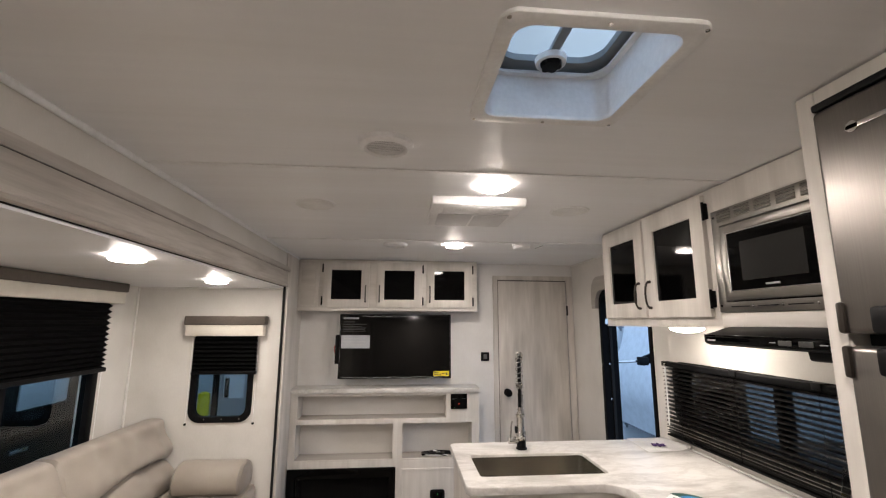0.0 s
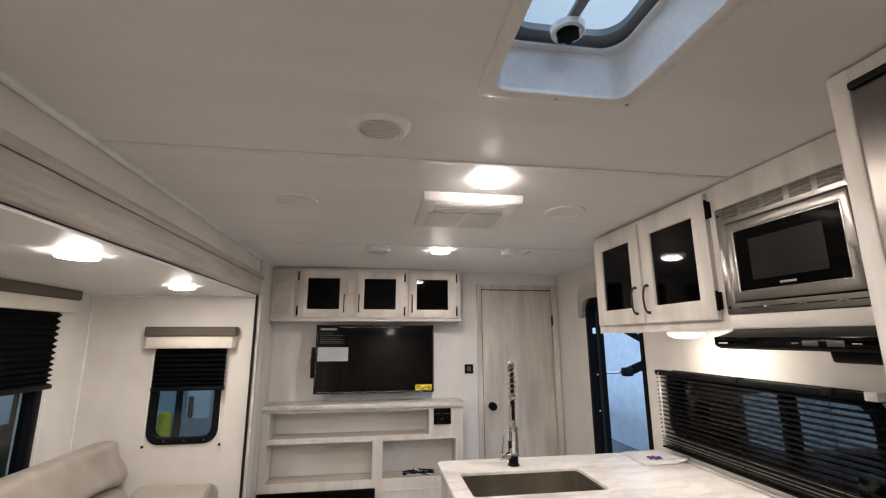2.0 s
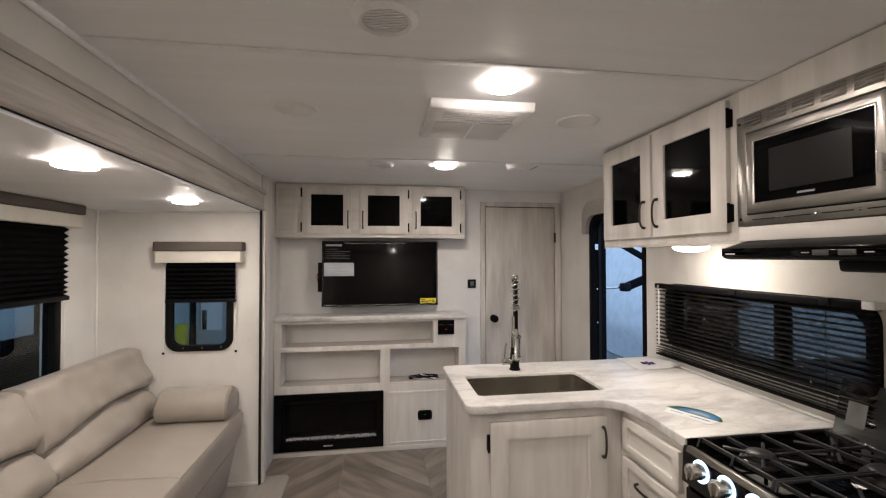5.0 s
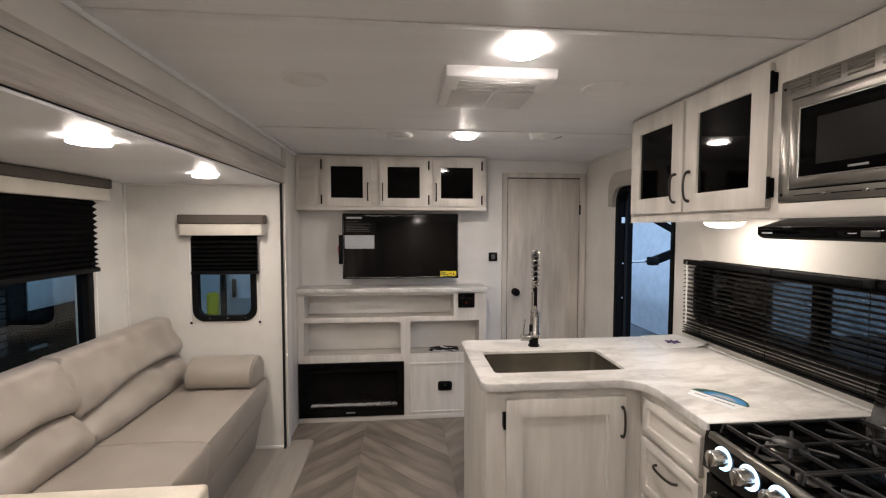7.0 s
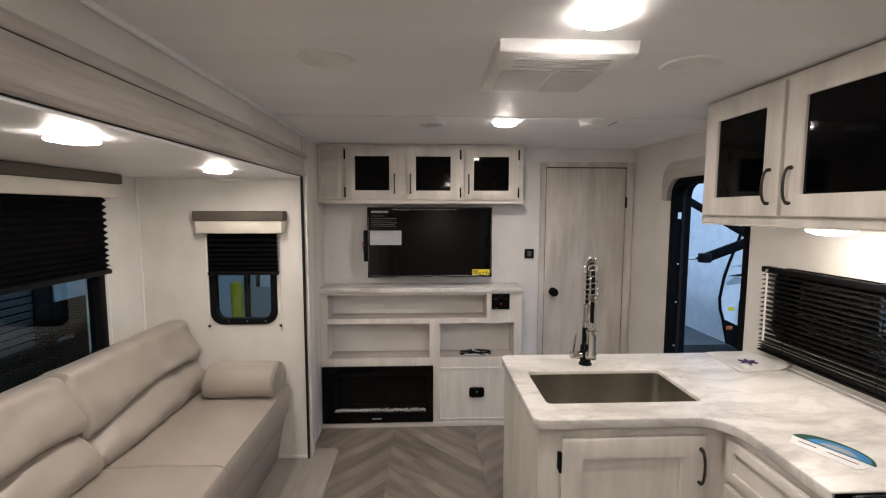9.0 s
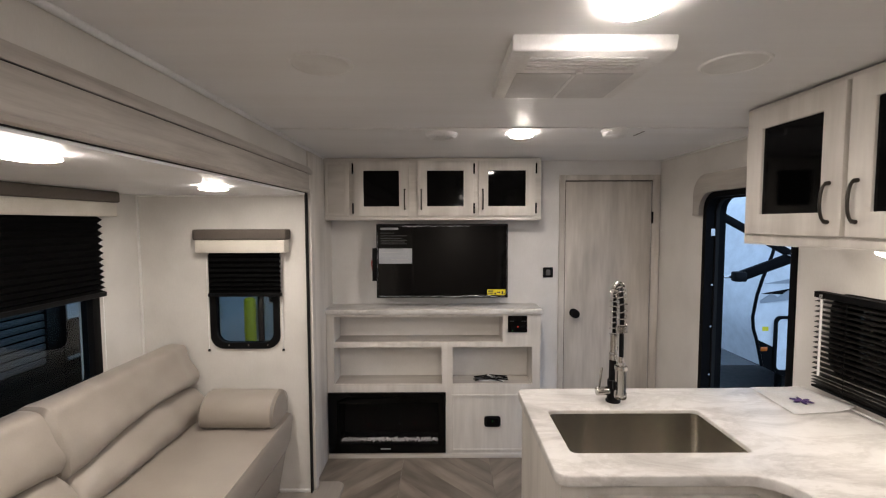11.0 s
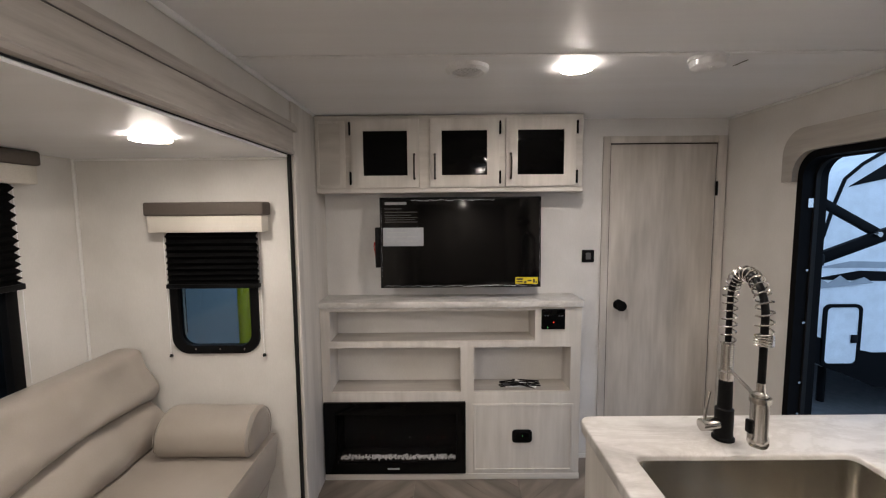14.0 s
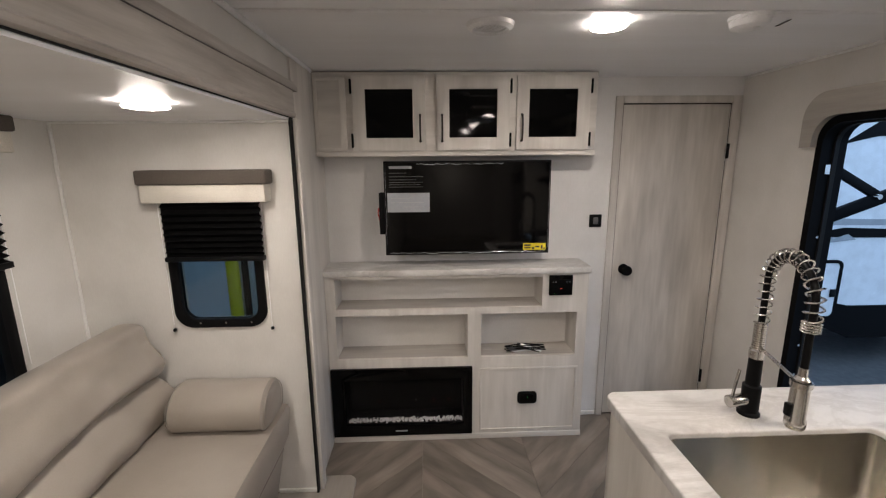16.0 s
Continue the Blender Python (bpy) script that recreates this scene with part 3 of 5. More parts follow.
# ---- inner door ----
def inner_door():
    D = thing("door_1", (1.10, BACK, FLOOR), "closed whitewashed wood-grain interior door", "door", kind="structure")
    part("leaf", box(0.803, 1.391, BACK - 0.002, BACK + 0.03, FLOOR + 0.008, 1.858, 0.002), DOOR_W, D)
    f = box(0.757, 0.798, BACK - 0.014, BACK - 0.0005, FLOOR, 1.902, 0.003)
    box(1.397, 1.448, BACK - 0.014, BACK - 0.0005, FLOOR, 1.902, 0.003, bm=f)
    part("casing", f, DOOR_W, D)
    part("head_casing", box(0.798, 1.397, BACK - 0.013, BACK - 0.0005, 1.865, 1.902, 0.003), DOOR_W, D)
    # solid dark strip put in to draw the shaded gap round the leaf
    part("gap_shade_strip", ring(rect(0.7985, 1.3965, FLOOR + 0.002, 1.8645), rect(0.8032, 1.3957, FLOOR + 0.008, 1.8578), "xz", BACK - 0.0035, BACK + 0.001), GAP, D, "dark strip standing for the shade in the gap round the leaf")
    k = part("knob", lathe([(0, 0), (0.03, 0), (0.03, 0.006), (0.012, 0.010), (0.011, 0.03), (0.024, 0.036), (0.03, 0.048), (0.026, 0.06), (0, 0.064)], (0, 0, 0), 32), BLACK_M, D, "round black knob")
    k.data.transform(Matrix.Translation((0.868, BACK - 0.002, 0.949)) @ Matrix.Rotation(radians(90), 4, "X"))
    for z in (1.61, 0.27):
        part("hinge", cyl((1.395, BACK - 0.016, z - 0.04), (1.395, BACK - 0.016, z + 0.04), 0.007, n=12), BLACK_M, D, "black hinge")


inner_door()


# ---- entry opening ----
def entry():
    E = thing("door_2", (1.5, 2.76, FLOOR), "open entrance doorway with a black rounded metal frame", "door", kind="structure")
    part("frame", ring(rounded(2.428, 3.087, -0.02, 1.747, 0.10), rounded(2.458, 3.057, 0.03, 1.715, 0.085), "yz", 1.447, 1.56), BLACK_M, E)
    part("seal", ring(rounded(2.458, 3.057, 0.03, 1.715, 0.085), rounded(2.466, 3.049, 0.04, 1.707, 0.08), "yz", 1.50, 1.52), RUBBER, E)
    part("strike_plate", box(1.475, 1.50, 3.052, 3.057, 1.50, 1.54), CHROME, E)
    for z in (0.55, 0.70, 0.98, 1.22):
        part("screw", cyl((1.49, 3.057, z), (1.49, 3.052, z), 0.006, n=10), CHROME, E)
    o = [(3.145, 1.615)] + [(y, z) for y, z in rounded(2.36, 3.145, 1.0, 1.845, 0.11, 8)[:18]] + [(2.36, 1.615), (2.43, 1.615)]
    i = [(y, z) for y, z in rounded(2.43, 3.085, 1.0, 1.745, 0.10, 8)[:18]][::-1] + [(3.085, 1.615)]
    part("head_trim", prism(o + i, "yz", 1.420, 1.4545), TRIM_W, E, "grey washed-wood arched head trim")
    leaf = part("leaf", prism(rounded(1.985, 2.425, 0.0, 1.76, 0.09), "yz", 1.60, 1.64, 0.004), BLACK_M, E, "black door leaf swung flat against the outside")
    part("door_window", box(1.594, 1.60, 2.05, 2.36, 1.0, 1.55, 0.004), BLACK_G, leaf)


entry()


# ---- television wall unit ----
LU = lambda at: axes(at, (1, 0, 0), (0, 0, 1), (0, -1, 0))      # faces the room from the back wall
LR = lambda at: axes(at, (0, -1, 0), (0, 0, 1), (-1, 0, 0))     # faces the room from the right wall


def panel_door(parent, m, w, h, pane, stile=0.055, hinge_side=-1, pull=None, pull_len=0.09, knuckles=True, hinge_v=(0.14, 0.86)):
    """A framed door, w by h, with a glass or wood panel, hinges and a pull."""
    d = part("door", turned(ring(rect(0, w, 0, h), rect(stile, w - stile, stile, h - stile), "xy", 0, 0.019, bevel=0.0025), m), CAB_V, parent)
    if pane is BLACK_G:
        part("glass_pane", turned(box(stile - 0.004, w - stile + 0.004, stile - 0.004, h - stile + 0.004, 0.004, 0.009), m), BLACK_G, d, "black glass pane")
    else:
        b = box(stile - 0.003, w - stile + 0.003, stile - 0.003, h - stile + 0.003, 0.001, 0.007)
        ring(rect(stile, w - stile, stile, h - stile), rect(stile + 0.008, w - stile - 0.008, stile + 0.008, h - stile - 0.008), "xy", 0.006, 0.012, bm=b)
        part("panel", turned(b, m), pane, d)
    if knuckles:
        u = -0.006 if hinge_side < 0 else w + 0.006
        for f in hinge_v:
            b = box(u - 0.006, u + 0.006, h * f - 0.03, h * f + 0.03, 0.0, 0.016, 0.003)
            cyl((u, h * f - 0.034, 0.017), (u, h * f + 0.034, 0.017), 0.005, n=10, bm=b)
            part("hinge", turned(b, m), BLACK_M, d, "black hinge")
    if pull:
        u, v = pull
        n, pts = 14, []
        for k in range(n + 1):
            a = math.pi * k / n
            pts.append((u, v - pull_len / 2 * math.cos(a), 0.019 + 0.026 * math.sin(a) ** 0.6))
        b = tube(pts, 0.0045, 10, radii=[0.0065 if k in (0, 1, n - 1, n) else 0.0045 for k in range(n + 1)])
        part("handle", turned(b, m), BRONZE, d, "dark bronze bow handle")
    return d


def upper_cabinet():
    C = thing("wall_cabinet", (-0.11, 3.5, 1.595), "whitewashed overhead cabinet with three black glass doors", "cabinet")
    F = 3.432
    part("body", box(-0.808, 0.597, F, BACK - 0.001, 1.595, 1.996, 0.003), CAB_H, C)
    part("end_panel", turned(ring(rect(0, 0.155, 0, 0.345), rect(0.018, 0.125, 0.014, 0.331), "xy", 0, 0.006, bevel=0.001), LU((-0.806, F, 1.624))), CAB_V, C)
    part("bottom_rail", box(-0.808, 0.599, F - 0.004, F, 1.595, 1.618, 0.002), CAB_H, C)
    for x0, x1, side, pu in ((-0.617, -0.262, -1, 0.329), (-0.206, 0.155, 1, 0.026), (0.190, 0.556, 1, 0.026)):
        m = LU((x0, F, 1.622))
        panel_door(C, m, x1 - x0, 0.354, BLACK_G, 0.062, side, (pu, 0.107), 0.125)


upper_cabinet()


def media_unit():
    U = thing("media_unit", (-0.11, 3.48, FLOOR), "whitewashed built-in media unit with open niches", "cabinet")
    F, D = 3.39, 3.565
    holes = [(-0.752, 0.347, 0.800, 0.966), (-0.757, -0.052, 0.518, 0.766), (0.02, 0.54, 0.518, 0.766), (-0.775, -0.05, 0.08, 0.445)]
    part("face_frame", slab("y", F, F + 0.018, -0.803, 0.594, FLOOR, 0.985, holes), CAB_V, U)
    part("side_panel", box(0.578, 0.594, F + 0.018, BACK - 0.001, FLOOR, 0.985), CAB_V, U)
    for (u0, u1, v0, v1), n in zip(holes[:3], "abc"):
        lining = box(u0 - 0.002, u1 + 0.002, D, D + 0.01, v0 - 0.002, v1 + 0.002)
        part("niche_back", lining, NICHE, U, "pale linen-print lining")
        part("niche_shelf", box(u0 - 0.004, u1 + 0.004, F + 0.018, D, v0 - 0.018, v0 - 0.0005), SHELF_W, U, "shelf board darker than the cabinet wood")
        part("niche_top", box(u0 - 0.004, u1 + 0.004, F + 0.018, D, v1 + 0.0005, v1 + 0.012), CAB_H, U)
        part("niche_side", box(u0 - 0.012, u0 - 0.0005, F + 0.018, D, v0, v1), CAB_V, U)
        part("niche_side", box(u1 + 0.0005, u1 + 0.012, F + 0.018, D, v0, v1), CAB_V, U)
    part("lower_panel", turned(ring(rect(0, 0.545, 0, 0.385), rect(0.014, 0.531, 0.014, 0.371), "xy", 0, 0.006, bevel=0.001), LU((0.014, F, 0.066))), CAB_V, U)
    part("kick_board", box(-0.803, 0.596, F - 0.005, F, FLOOR, 0.052, 0.0015), CAB_H, U)


media_unit()
single("media_shelf", prism(rounded(-0.812, 0.604, 3.372, BACK - 0.001, 0.012), "xy", 0.985, 1.018, 0.004), MARBLE, "white marble-look laminate shelf on the media unit", "shelf")


FIRE_G = glass("fire_glass", (0.5, 0.5, 0.5))
FIRE_G.node_tree.nodes["Principled BSDF"].inputs["IOR"].default_value = 1.18


def fireplace():
    P = thing("electric_fireplace", (-0.41, 3.40, 0.06), "black electric fireplace insert with white crystals", "fireplace")
    F = 3.372
    part("frame", ring(rect(-0.797, -0.027, 0.062, 0.467), rect(-0.725, -0.075, 0.128, 0.40), "xz", F, F + 0.018, bevel=0.002), BLACK_G, P)
    part("firebox", slab("y", 3.53, 3.54, -0.77, -0.055, 0.085, 0.44), BLACK, P)
    b = box(-0.73, -0.07, F + 0.018, 3.53, 0.118, 0.128)
    box(-0.73, -0.07, F + 0.018, 3.53, 0.40, 0.41, bm=b), box(-0.735, -0.725, F + 0.018, 3.53, 0.128, 0.40, bm=b), box(-0.075, -0.065, F + 0.018, 3.53, 0.128, 0.40, bm=b)
    part("liner", b, BLACK, P)
    rng = random.Random(4)
    b = bmesh.new()
    for k in range(420):
        x, y = rng.uniform(-0.715, -0.085), rng.uniform(3.395, 3.43)
        s = bmesh.new()
        bmesh.ops.create_icosphere(s, subdivisions=1, radius=rng.uniform(0.003, 0.0065))
        merge(b, s, Matrix.Translation((x, y, 0.131 + rng.uniform(0, 0.012))) @ Euler((rng.random() * 3, rng.random() * 3, 0)).to_matrix().to_4x4() @ Matrix.Diagonal((1, 0.7, 1.2, 1)))
    ob = new("crystals", mesh_of("crystals", b, CRYSTAL, smooth=False))
    ob.parent, ob.matrix_parent_inverse = P, Matrix.Translation(-P.location)
    tagged(ob, "clear white glass crystals", kind="stuff")
    g = part("glass", box(-0.727, -0.073, F + 0.006, F + 0.009, 0.126, 0.402), FIRE_G, P)
    g.visible_shadow = False
    # flame reflections put in as small chips, three glowing red and one pale
    for x, m in ((-0.56, EMBER), (-0.345, PRINT), (-0.24, EMBER), (-0.15, EMBER)):
        part("reflected_flame", box(x - 0.0025, x + 0.0025, 3.526, 3.53, 0.18, 0.194, 0.001), m, P)
    part("badge", box(-0.455, -0.39, F - 0.001, F + 0.001, 0.088, 0.096), PRINT, P)


fireplace()


def television():
    T = thing("television", (-0.045, 3.48, 1.08), "black flat television with film, paper label and yellow sticker", "television")
    F, x0, x1, z0, z1 = 3.46, -0.483, 0.39, 1.079, 1.571
    part("bezel", ring(rect(x0, x1, z0, z1), rect(x0 + 0.010, x1 - 0.010, z0 + 0.016, z1 - 0.010), "xz", F, F + 0.03, bevel=0.002), BLACK, T)
    part("screen", box(x0 + 0.009, x1 - 0.009, F + 0.003, F + 0.02, z0 + 0.015, z1 - 0.009), TV_GLASS, T)
    part("back_shell", box(x0 + 0.05, x1 - 0.05, F + 0.031, F + 0.065, z0 + 0.05, z1 - 0.06, 0.012), BLACK, T)
    part("wall_mount", box(-0.16, 0.10, F + 0.065, BACK, 1.20, 1.45, 0.004), BLACK_M, T)
    part("paper_label", box(x0 + 0.016, x0 + 0.236, F + 0.0015, F + 0.0028, 1.308, 1.408), LABEL, T, "grey paper label")
    for z, a, b2 in ((1.380, 0.02, 0.13), (1.357, 0.02, 0.19), (1.334, 0.08, 0.19)):
        part("label_line", box(x0 + 0.016 + a, x0 + 0.016 + b2, F + 0.0008, F + 0.0014, z, z + 0.0025), GREY_P, T)
    part("film_mark", box(x0 + 0.028, x0 + 0.145, F + 0.0015, F + 0.0028, 1.532, 1.546), PRINT, T)
    for z, w in ((1.508, 0.09), (1.490, 0.175), (1.474, 0.14), (1.461, 0.175), (1.449, 0.16), (1.437, 0.175)):
        part("film_line", box(x0 + 0.028, x0 + 0.028 + w, F + 0.0015, F + 0.0028, z, z + 0.004), FAINT, T)
    # opaque pale grey draws the glints along the clear film's crumpled edges
    film = plain("film_glint", (0.42, 0.43, 0.45), 0.12)
    rng = random.Random(21)
    for u0, u1, v in ((0.17, 0.62, z1 - 0.016), (0.02, 0.85, z0 + 0.010)):
        pts = [(x0 + u0 + (u1 - u0) * k / 40, F - 0.001 + rng.uniform(-0.001, 0.001), v + rng.uniform(-0.004, 0.004)) for k in range(41)]
        part("film_edge", tube(pts, 0.0012, 5, radii=[rng.uniform(0.0004, 0.0026) for k in pts]), film, T, "crumpled edge of clear protective film, coloured pale for its glints")
    for v0, v1, u in ((0.06, 0.44, 0.008), (0.03, 0.46, x1 - x0 - 0.006)):
        pts = [(x0 + u + rng.uniform(-0.002, 0.002), F - 0.001, z0 + v0 + (v1 - v0) * k / 20) for k in range(21)]
        part("film_edge", tube(pts, 0.001, 5, radii=[rng.uniform(0.0003, 0.0012) for k in pts]), film, T, "crumpled edge of clear protective film, coloured pale for its glints")
    y = part("sticker", box(0.252, 0.374, F + 0.0012, F + 0.0028, 1.096, 1.133), YELLOW, T, "yellow energy sticker")
    for u, w, z, h in ((0.258, 0.034, 1.118, 0.009), (0.258, 0.034, 1.105, 0.007), (0.30, 0.012, 1.100, 0.012), (0.318, 0.022, 1.110, 0.008), (0.348, 0.010, 1.102, 0.02), (0.362, 0.007, 1.10, 0.01)):
        part("sticker_mark", box(u, u + w, F + 0.0006, F + 0.0011, z, z + h), INK, y)
    part("side_box", box(-0.513, -0.485, F + 0.012, F + 0.06, 1.19, 1.41, 0.004), BLACK, T, "black control box at the edge")
    for k, (c, r) in enumerate((((0.45, 0.03, 0.02), 0.004), ((0.6, 0.6, 0.58), 0.0035))):
        pts = [(-0.515 - 0.004 * math.sin(s * 3), F + 0.02, 1.33 - 0.05 * s - k * 0.02) for s in (0, 0.4, 0.8, 1.2, 1.6)]
        part("cable", tube(pts, r), plain("cable_sheath", c, 0.5), T)


television()
bpy.data.objects["television"].rotation_euler.x = radians(-1.25)
b = thing("light_switch", (0.685, BACK, 1.232), "black wall switch plate with a touch panel", "switch")
part("plate", box(0.651, 0.721, BACK - 0.010, BACK - 0.0005, 1.197, 1.268, 0.004), BLACK, b)
part("rocker", box(0.672, 0.700, BACK - 0.013, BACK - 0.010, 1.214, 1.252, 0.002), plain("dark_grey_plastic", (0.10, 0.10, 0.105), 0.4), b)
b = thing("control_panel", (0.44, 3.385, 0.918), "square black control panel with a red light", "panel")
part("plate", box(0.379, 0.505, 3.378, 3.3895, 0.864, 0.974, 0.004), BLACK_G, b)
part("red_light", box(0.439, 0.446, 3.3765, 3.378, 0.900, 0.9055), RED_L, b)
for u in (0.395, 0.41, 0.47, 0.485):
    part("button", box(u, u + 0.006, 3.3768, 3.378, 0.937, 0.940), PRINT, b)
part("green_light", box(0.409, 0.4115, 3.3768, 3.378, 0.872, 0.876), GREEN_L, b)
b = thing("socket", (0.28, 3.385, 0.268), "black rounded power socket plate", "socket")
part("plate", prism(rounded(0.227, 0.335, 0.233, 0.305, 0.018), "xz", 3.378, 3.3895, 0.003), BLACK, b)
part("face", box(0.247, 0.315, 3.3755, 3.378, 0.248, 0.290, 0.002), BLACK_G, b)
part("green_light", box(0.279, 0.283, 3.3745, 3.3755, 0.272, 0.276), GREEN_L, b)


def loose_hardware():
    H = thing("parts_packet", (0.27, 3.46, 0.52), "packet of black cables and printed papers lying in the niche", "packet")
    for k, (x, y, a, w, d, m) in enumerate(((0.25, 3.46, 12, 0.12, 0.05, PAPER), (0.30, 3.47, -18, 0.13, 0.05, INK), (0.22, 3.45, 28, 0.09, 0.035, INK), (0.31, 3.45, -25, 0.12, 0.02, PAPER))):
        s = box(-w / 2, w / 2, -d / 2, d / 2, -0.001, 0.001)
        turned(s, Matrix.Translation((x, y, 0.522 + 0.004 * k + 0.004)) @ Euler((radians(6), radians(5 + 2 * k), radians(a))).to_matrix().to_4x4())
        part("leaflet", s, m, H)
    rng = random.Random(9)
    for k in range(4):
        pts = [(0.17 + 0.055 * i + rng.uniform(-0.01, 0.01), 3.44 + 0.012 * k + rng.uniform(-0.008, 0.008), 0.526 + 0.004 * k + 0.011 * math.exp(-((i - 2.4) / 1.4) ** 2)) for i in range(5)]
        part("cable", tube(pts, 0.0038, 8), BLACK, H)


loose_hardware()


# ---- windows and shades of the slide-out ----
def rounded_window(name, plane, u0, u1, v0, v1, w_in, w_out, label, mull=None, tint=TINT, rim=0.045):
    W = thing(name, PLANES[plane]((u0 + u1) / 2, v0, w_in), label, "window", kind="structure")
    part("frame", ring(rounded(u0, u1, v0, v1, 0.075, 8), rounded(u0 + rim, u1 - rim, v0 + rim, v1 - rim, 0.055, 8), plane, w_in, w_out, bevel=0.003), BLACK, W)
    g = part("pane", prism(rounded(u0 + rim - 0.001, u1 - rim + 0.001, v0 + rim - 0.001, v1 - rim + 0.001, 0.055, 8), plane, (w_in + w_out) / 2 - 0.002, (w_in + w_out) / 2 + 0.002), tint, W, "tinted glass")
    g.visible_shadow = False
    if mull:
        P = PLANES[plane]
        lo, hi = P(mull - 0.014, v0 + 0.04, min(w_in, w_out) + 0.012), P(mull + 0.014, v1 - 0.04, max(w_in, w_out) - 0.012)
        part("mullion", box(*sorted((lo[0], hi[0])), *sorted((lo[1], hi[1])), *sorted((lo[2], hi[2]))), BLACK, W)
    n = 8
    for k in range(n):
        t = (k + 0.5) / n
        P = PLANES[plane]
        c = Vector(P(u0 + 0.05 + (u1 - u0 - 0.1) * t, v0 + 0.022, w_in))
        d = Vector(P(0, 0, w_in - w_out)).normalized()
        if k % 3 == 1:
            part("screw", cyl(c, c + d * 0.002, 0.004, n=10), CHROME, W)
    return W


rounded_window("window_1", "xz", -1.345, -0.957, 0.875, 1.46, S_END - 0.012, S_END + 0.03, "small black-framed tinted window with rounded corners", rim=0.036)
rounded_window("window_2", "yz", 1.50, 2.708, 0.755, 1.66, S_WALL + 0.012, S_WALL - 0.05, "wide black-framed tinted window with rounded corners", mull=2.13)
rounded_window("window_3", "yz", 1.262, 2.262, 0.985, 1.31, RIGHT - 0.006, RIGHT + 0.075, "long black-framed tinted kitchen window", mull=1.62, tint=TINT_D)


def pleated(plane, u0, u1, z0, z1, w, depth, mat, pleat=0.026):
    """A folded shade: an accordion sheet with thickness."""
    P, b = PLANES[plane], bmesh.new()
    n = int(round((z1 - z0) / pleat)) * 2
    rows = []
    for k in range(n + 1):
        t = k / n
        z = z0 + (z1 - z0) * (t ** 1.15)
        off = depth if k % 2 else 0.0
        rows.append([b.verts.new(P(u, z, w + off + s)) for u, s in ((u0, 0), (u1, 0), (u1, 0.002 if depth > 0 else -0.002), (u0, 0.002 if depth > 0 else -0.002))])
    for a, c in zip(rows, rows[1:]):
        for i in range(4):
            b.faces.new((a[i], a[(i + 1) % 4], c[(i + 1) % 4], c[i]))
    b.faces.new(rows[0]), b.faces.new(rows[-1])
    bmesh.ops.recalc_face_normals(b, faces=b.faces)
    return b


def small_shade():
    S = thing("pleated_shade", (-1.13, 2.98, 1.18), "black pleated shade half drawn over the small window", "window shade")
    b = pleated("xz", -1.327, -0.937, 1.195, 1.43, 2.962, 0.022, SHADE)
    part("fabric", b, SHADE, S)
    part("bottom_rail", box(-1.331, -0.933, 2.958, 2.988, 1.176, 1.195, 0.003), BLACK, S)
    for x in (-1.352, -0.938):
        part("cord", cyl((x, 2.996, 0.875), (x, 2.996, 1.42), 0.0016, n=8), PAPER, S, "thin white cord")
        part("cord_knob", lathe([(0, -0.008), (0.006, -0.006), (0.008, 0), (0.005, 0.006), (0, 0.008)], (x, 2.996, 0.869), 16), BLACK, S)
    V = thing("valance", (-1.13, 2.97, 1.42), "cream fabric window valance with a grey-brown top band", "valance")
    part("lower_board", box(-1.378, -0.898, 2.937, S_END - 0.0005, 1.418, 1.487, 0.004), VAL_LOW, V)
    part("top_band", box(-1.388, -0.886, 2.929, S_END - 0.0005, 1.488, 1.545, 0.008, 3), VAL_TOP, V, "grey-brown padded band")


small_shade()


def large_shade():
    S = thing("pleated_shade", (-1.69, 2.1, 1.23), "black pleated shade half drawn over the wide window", "window shade")
    part("fabric", pleated("yz", 1.46, 2.692, 1.250, 1.63, -1.676, -0.024, SHADE, 0.03), SHADE, S)
    part("bottom_rail", box(-1.704, -1.672, 1.455, 2.697, 1.228, 1.250, 0.003), BLACK, S)
    part("cord", cyl((-1.712, 2.722, 0.86), (-1.712, 2.722, 1.62), 0.0016, n=8), PAPER, S, "thin cord")
    V = thing("valance", (-1.69, 2.1, 1.61), "cream fabric window valance with a grey-brown top band", "valance")
    part("lower_board", box(S_WALL + 0.0005, -1.655, 1.40, 2.765, 1.612, 1.680, 0.004), VAL_LOW, V)
    part("top_band", box(S_WALL + 0.0005, -1.645, 1.39, 2.775, 1.681, 1.733, 0.008, 3), VAL_TOP, V, "grey-brown padded band")


large_shade()


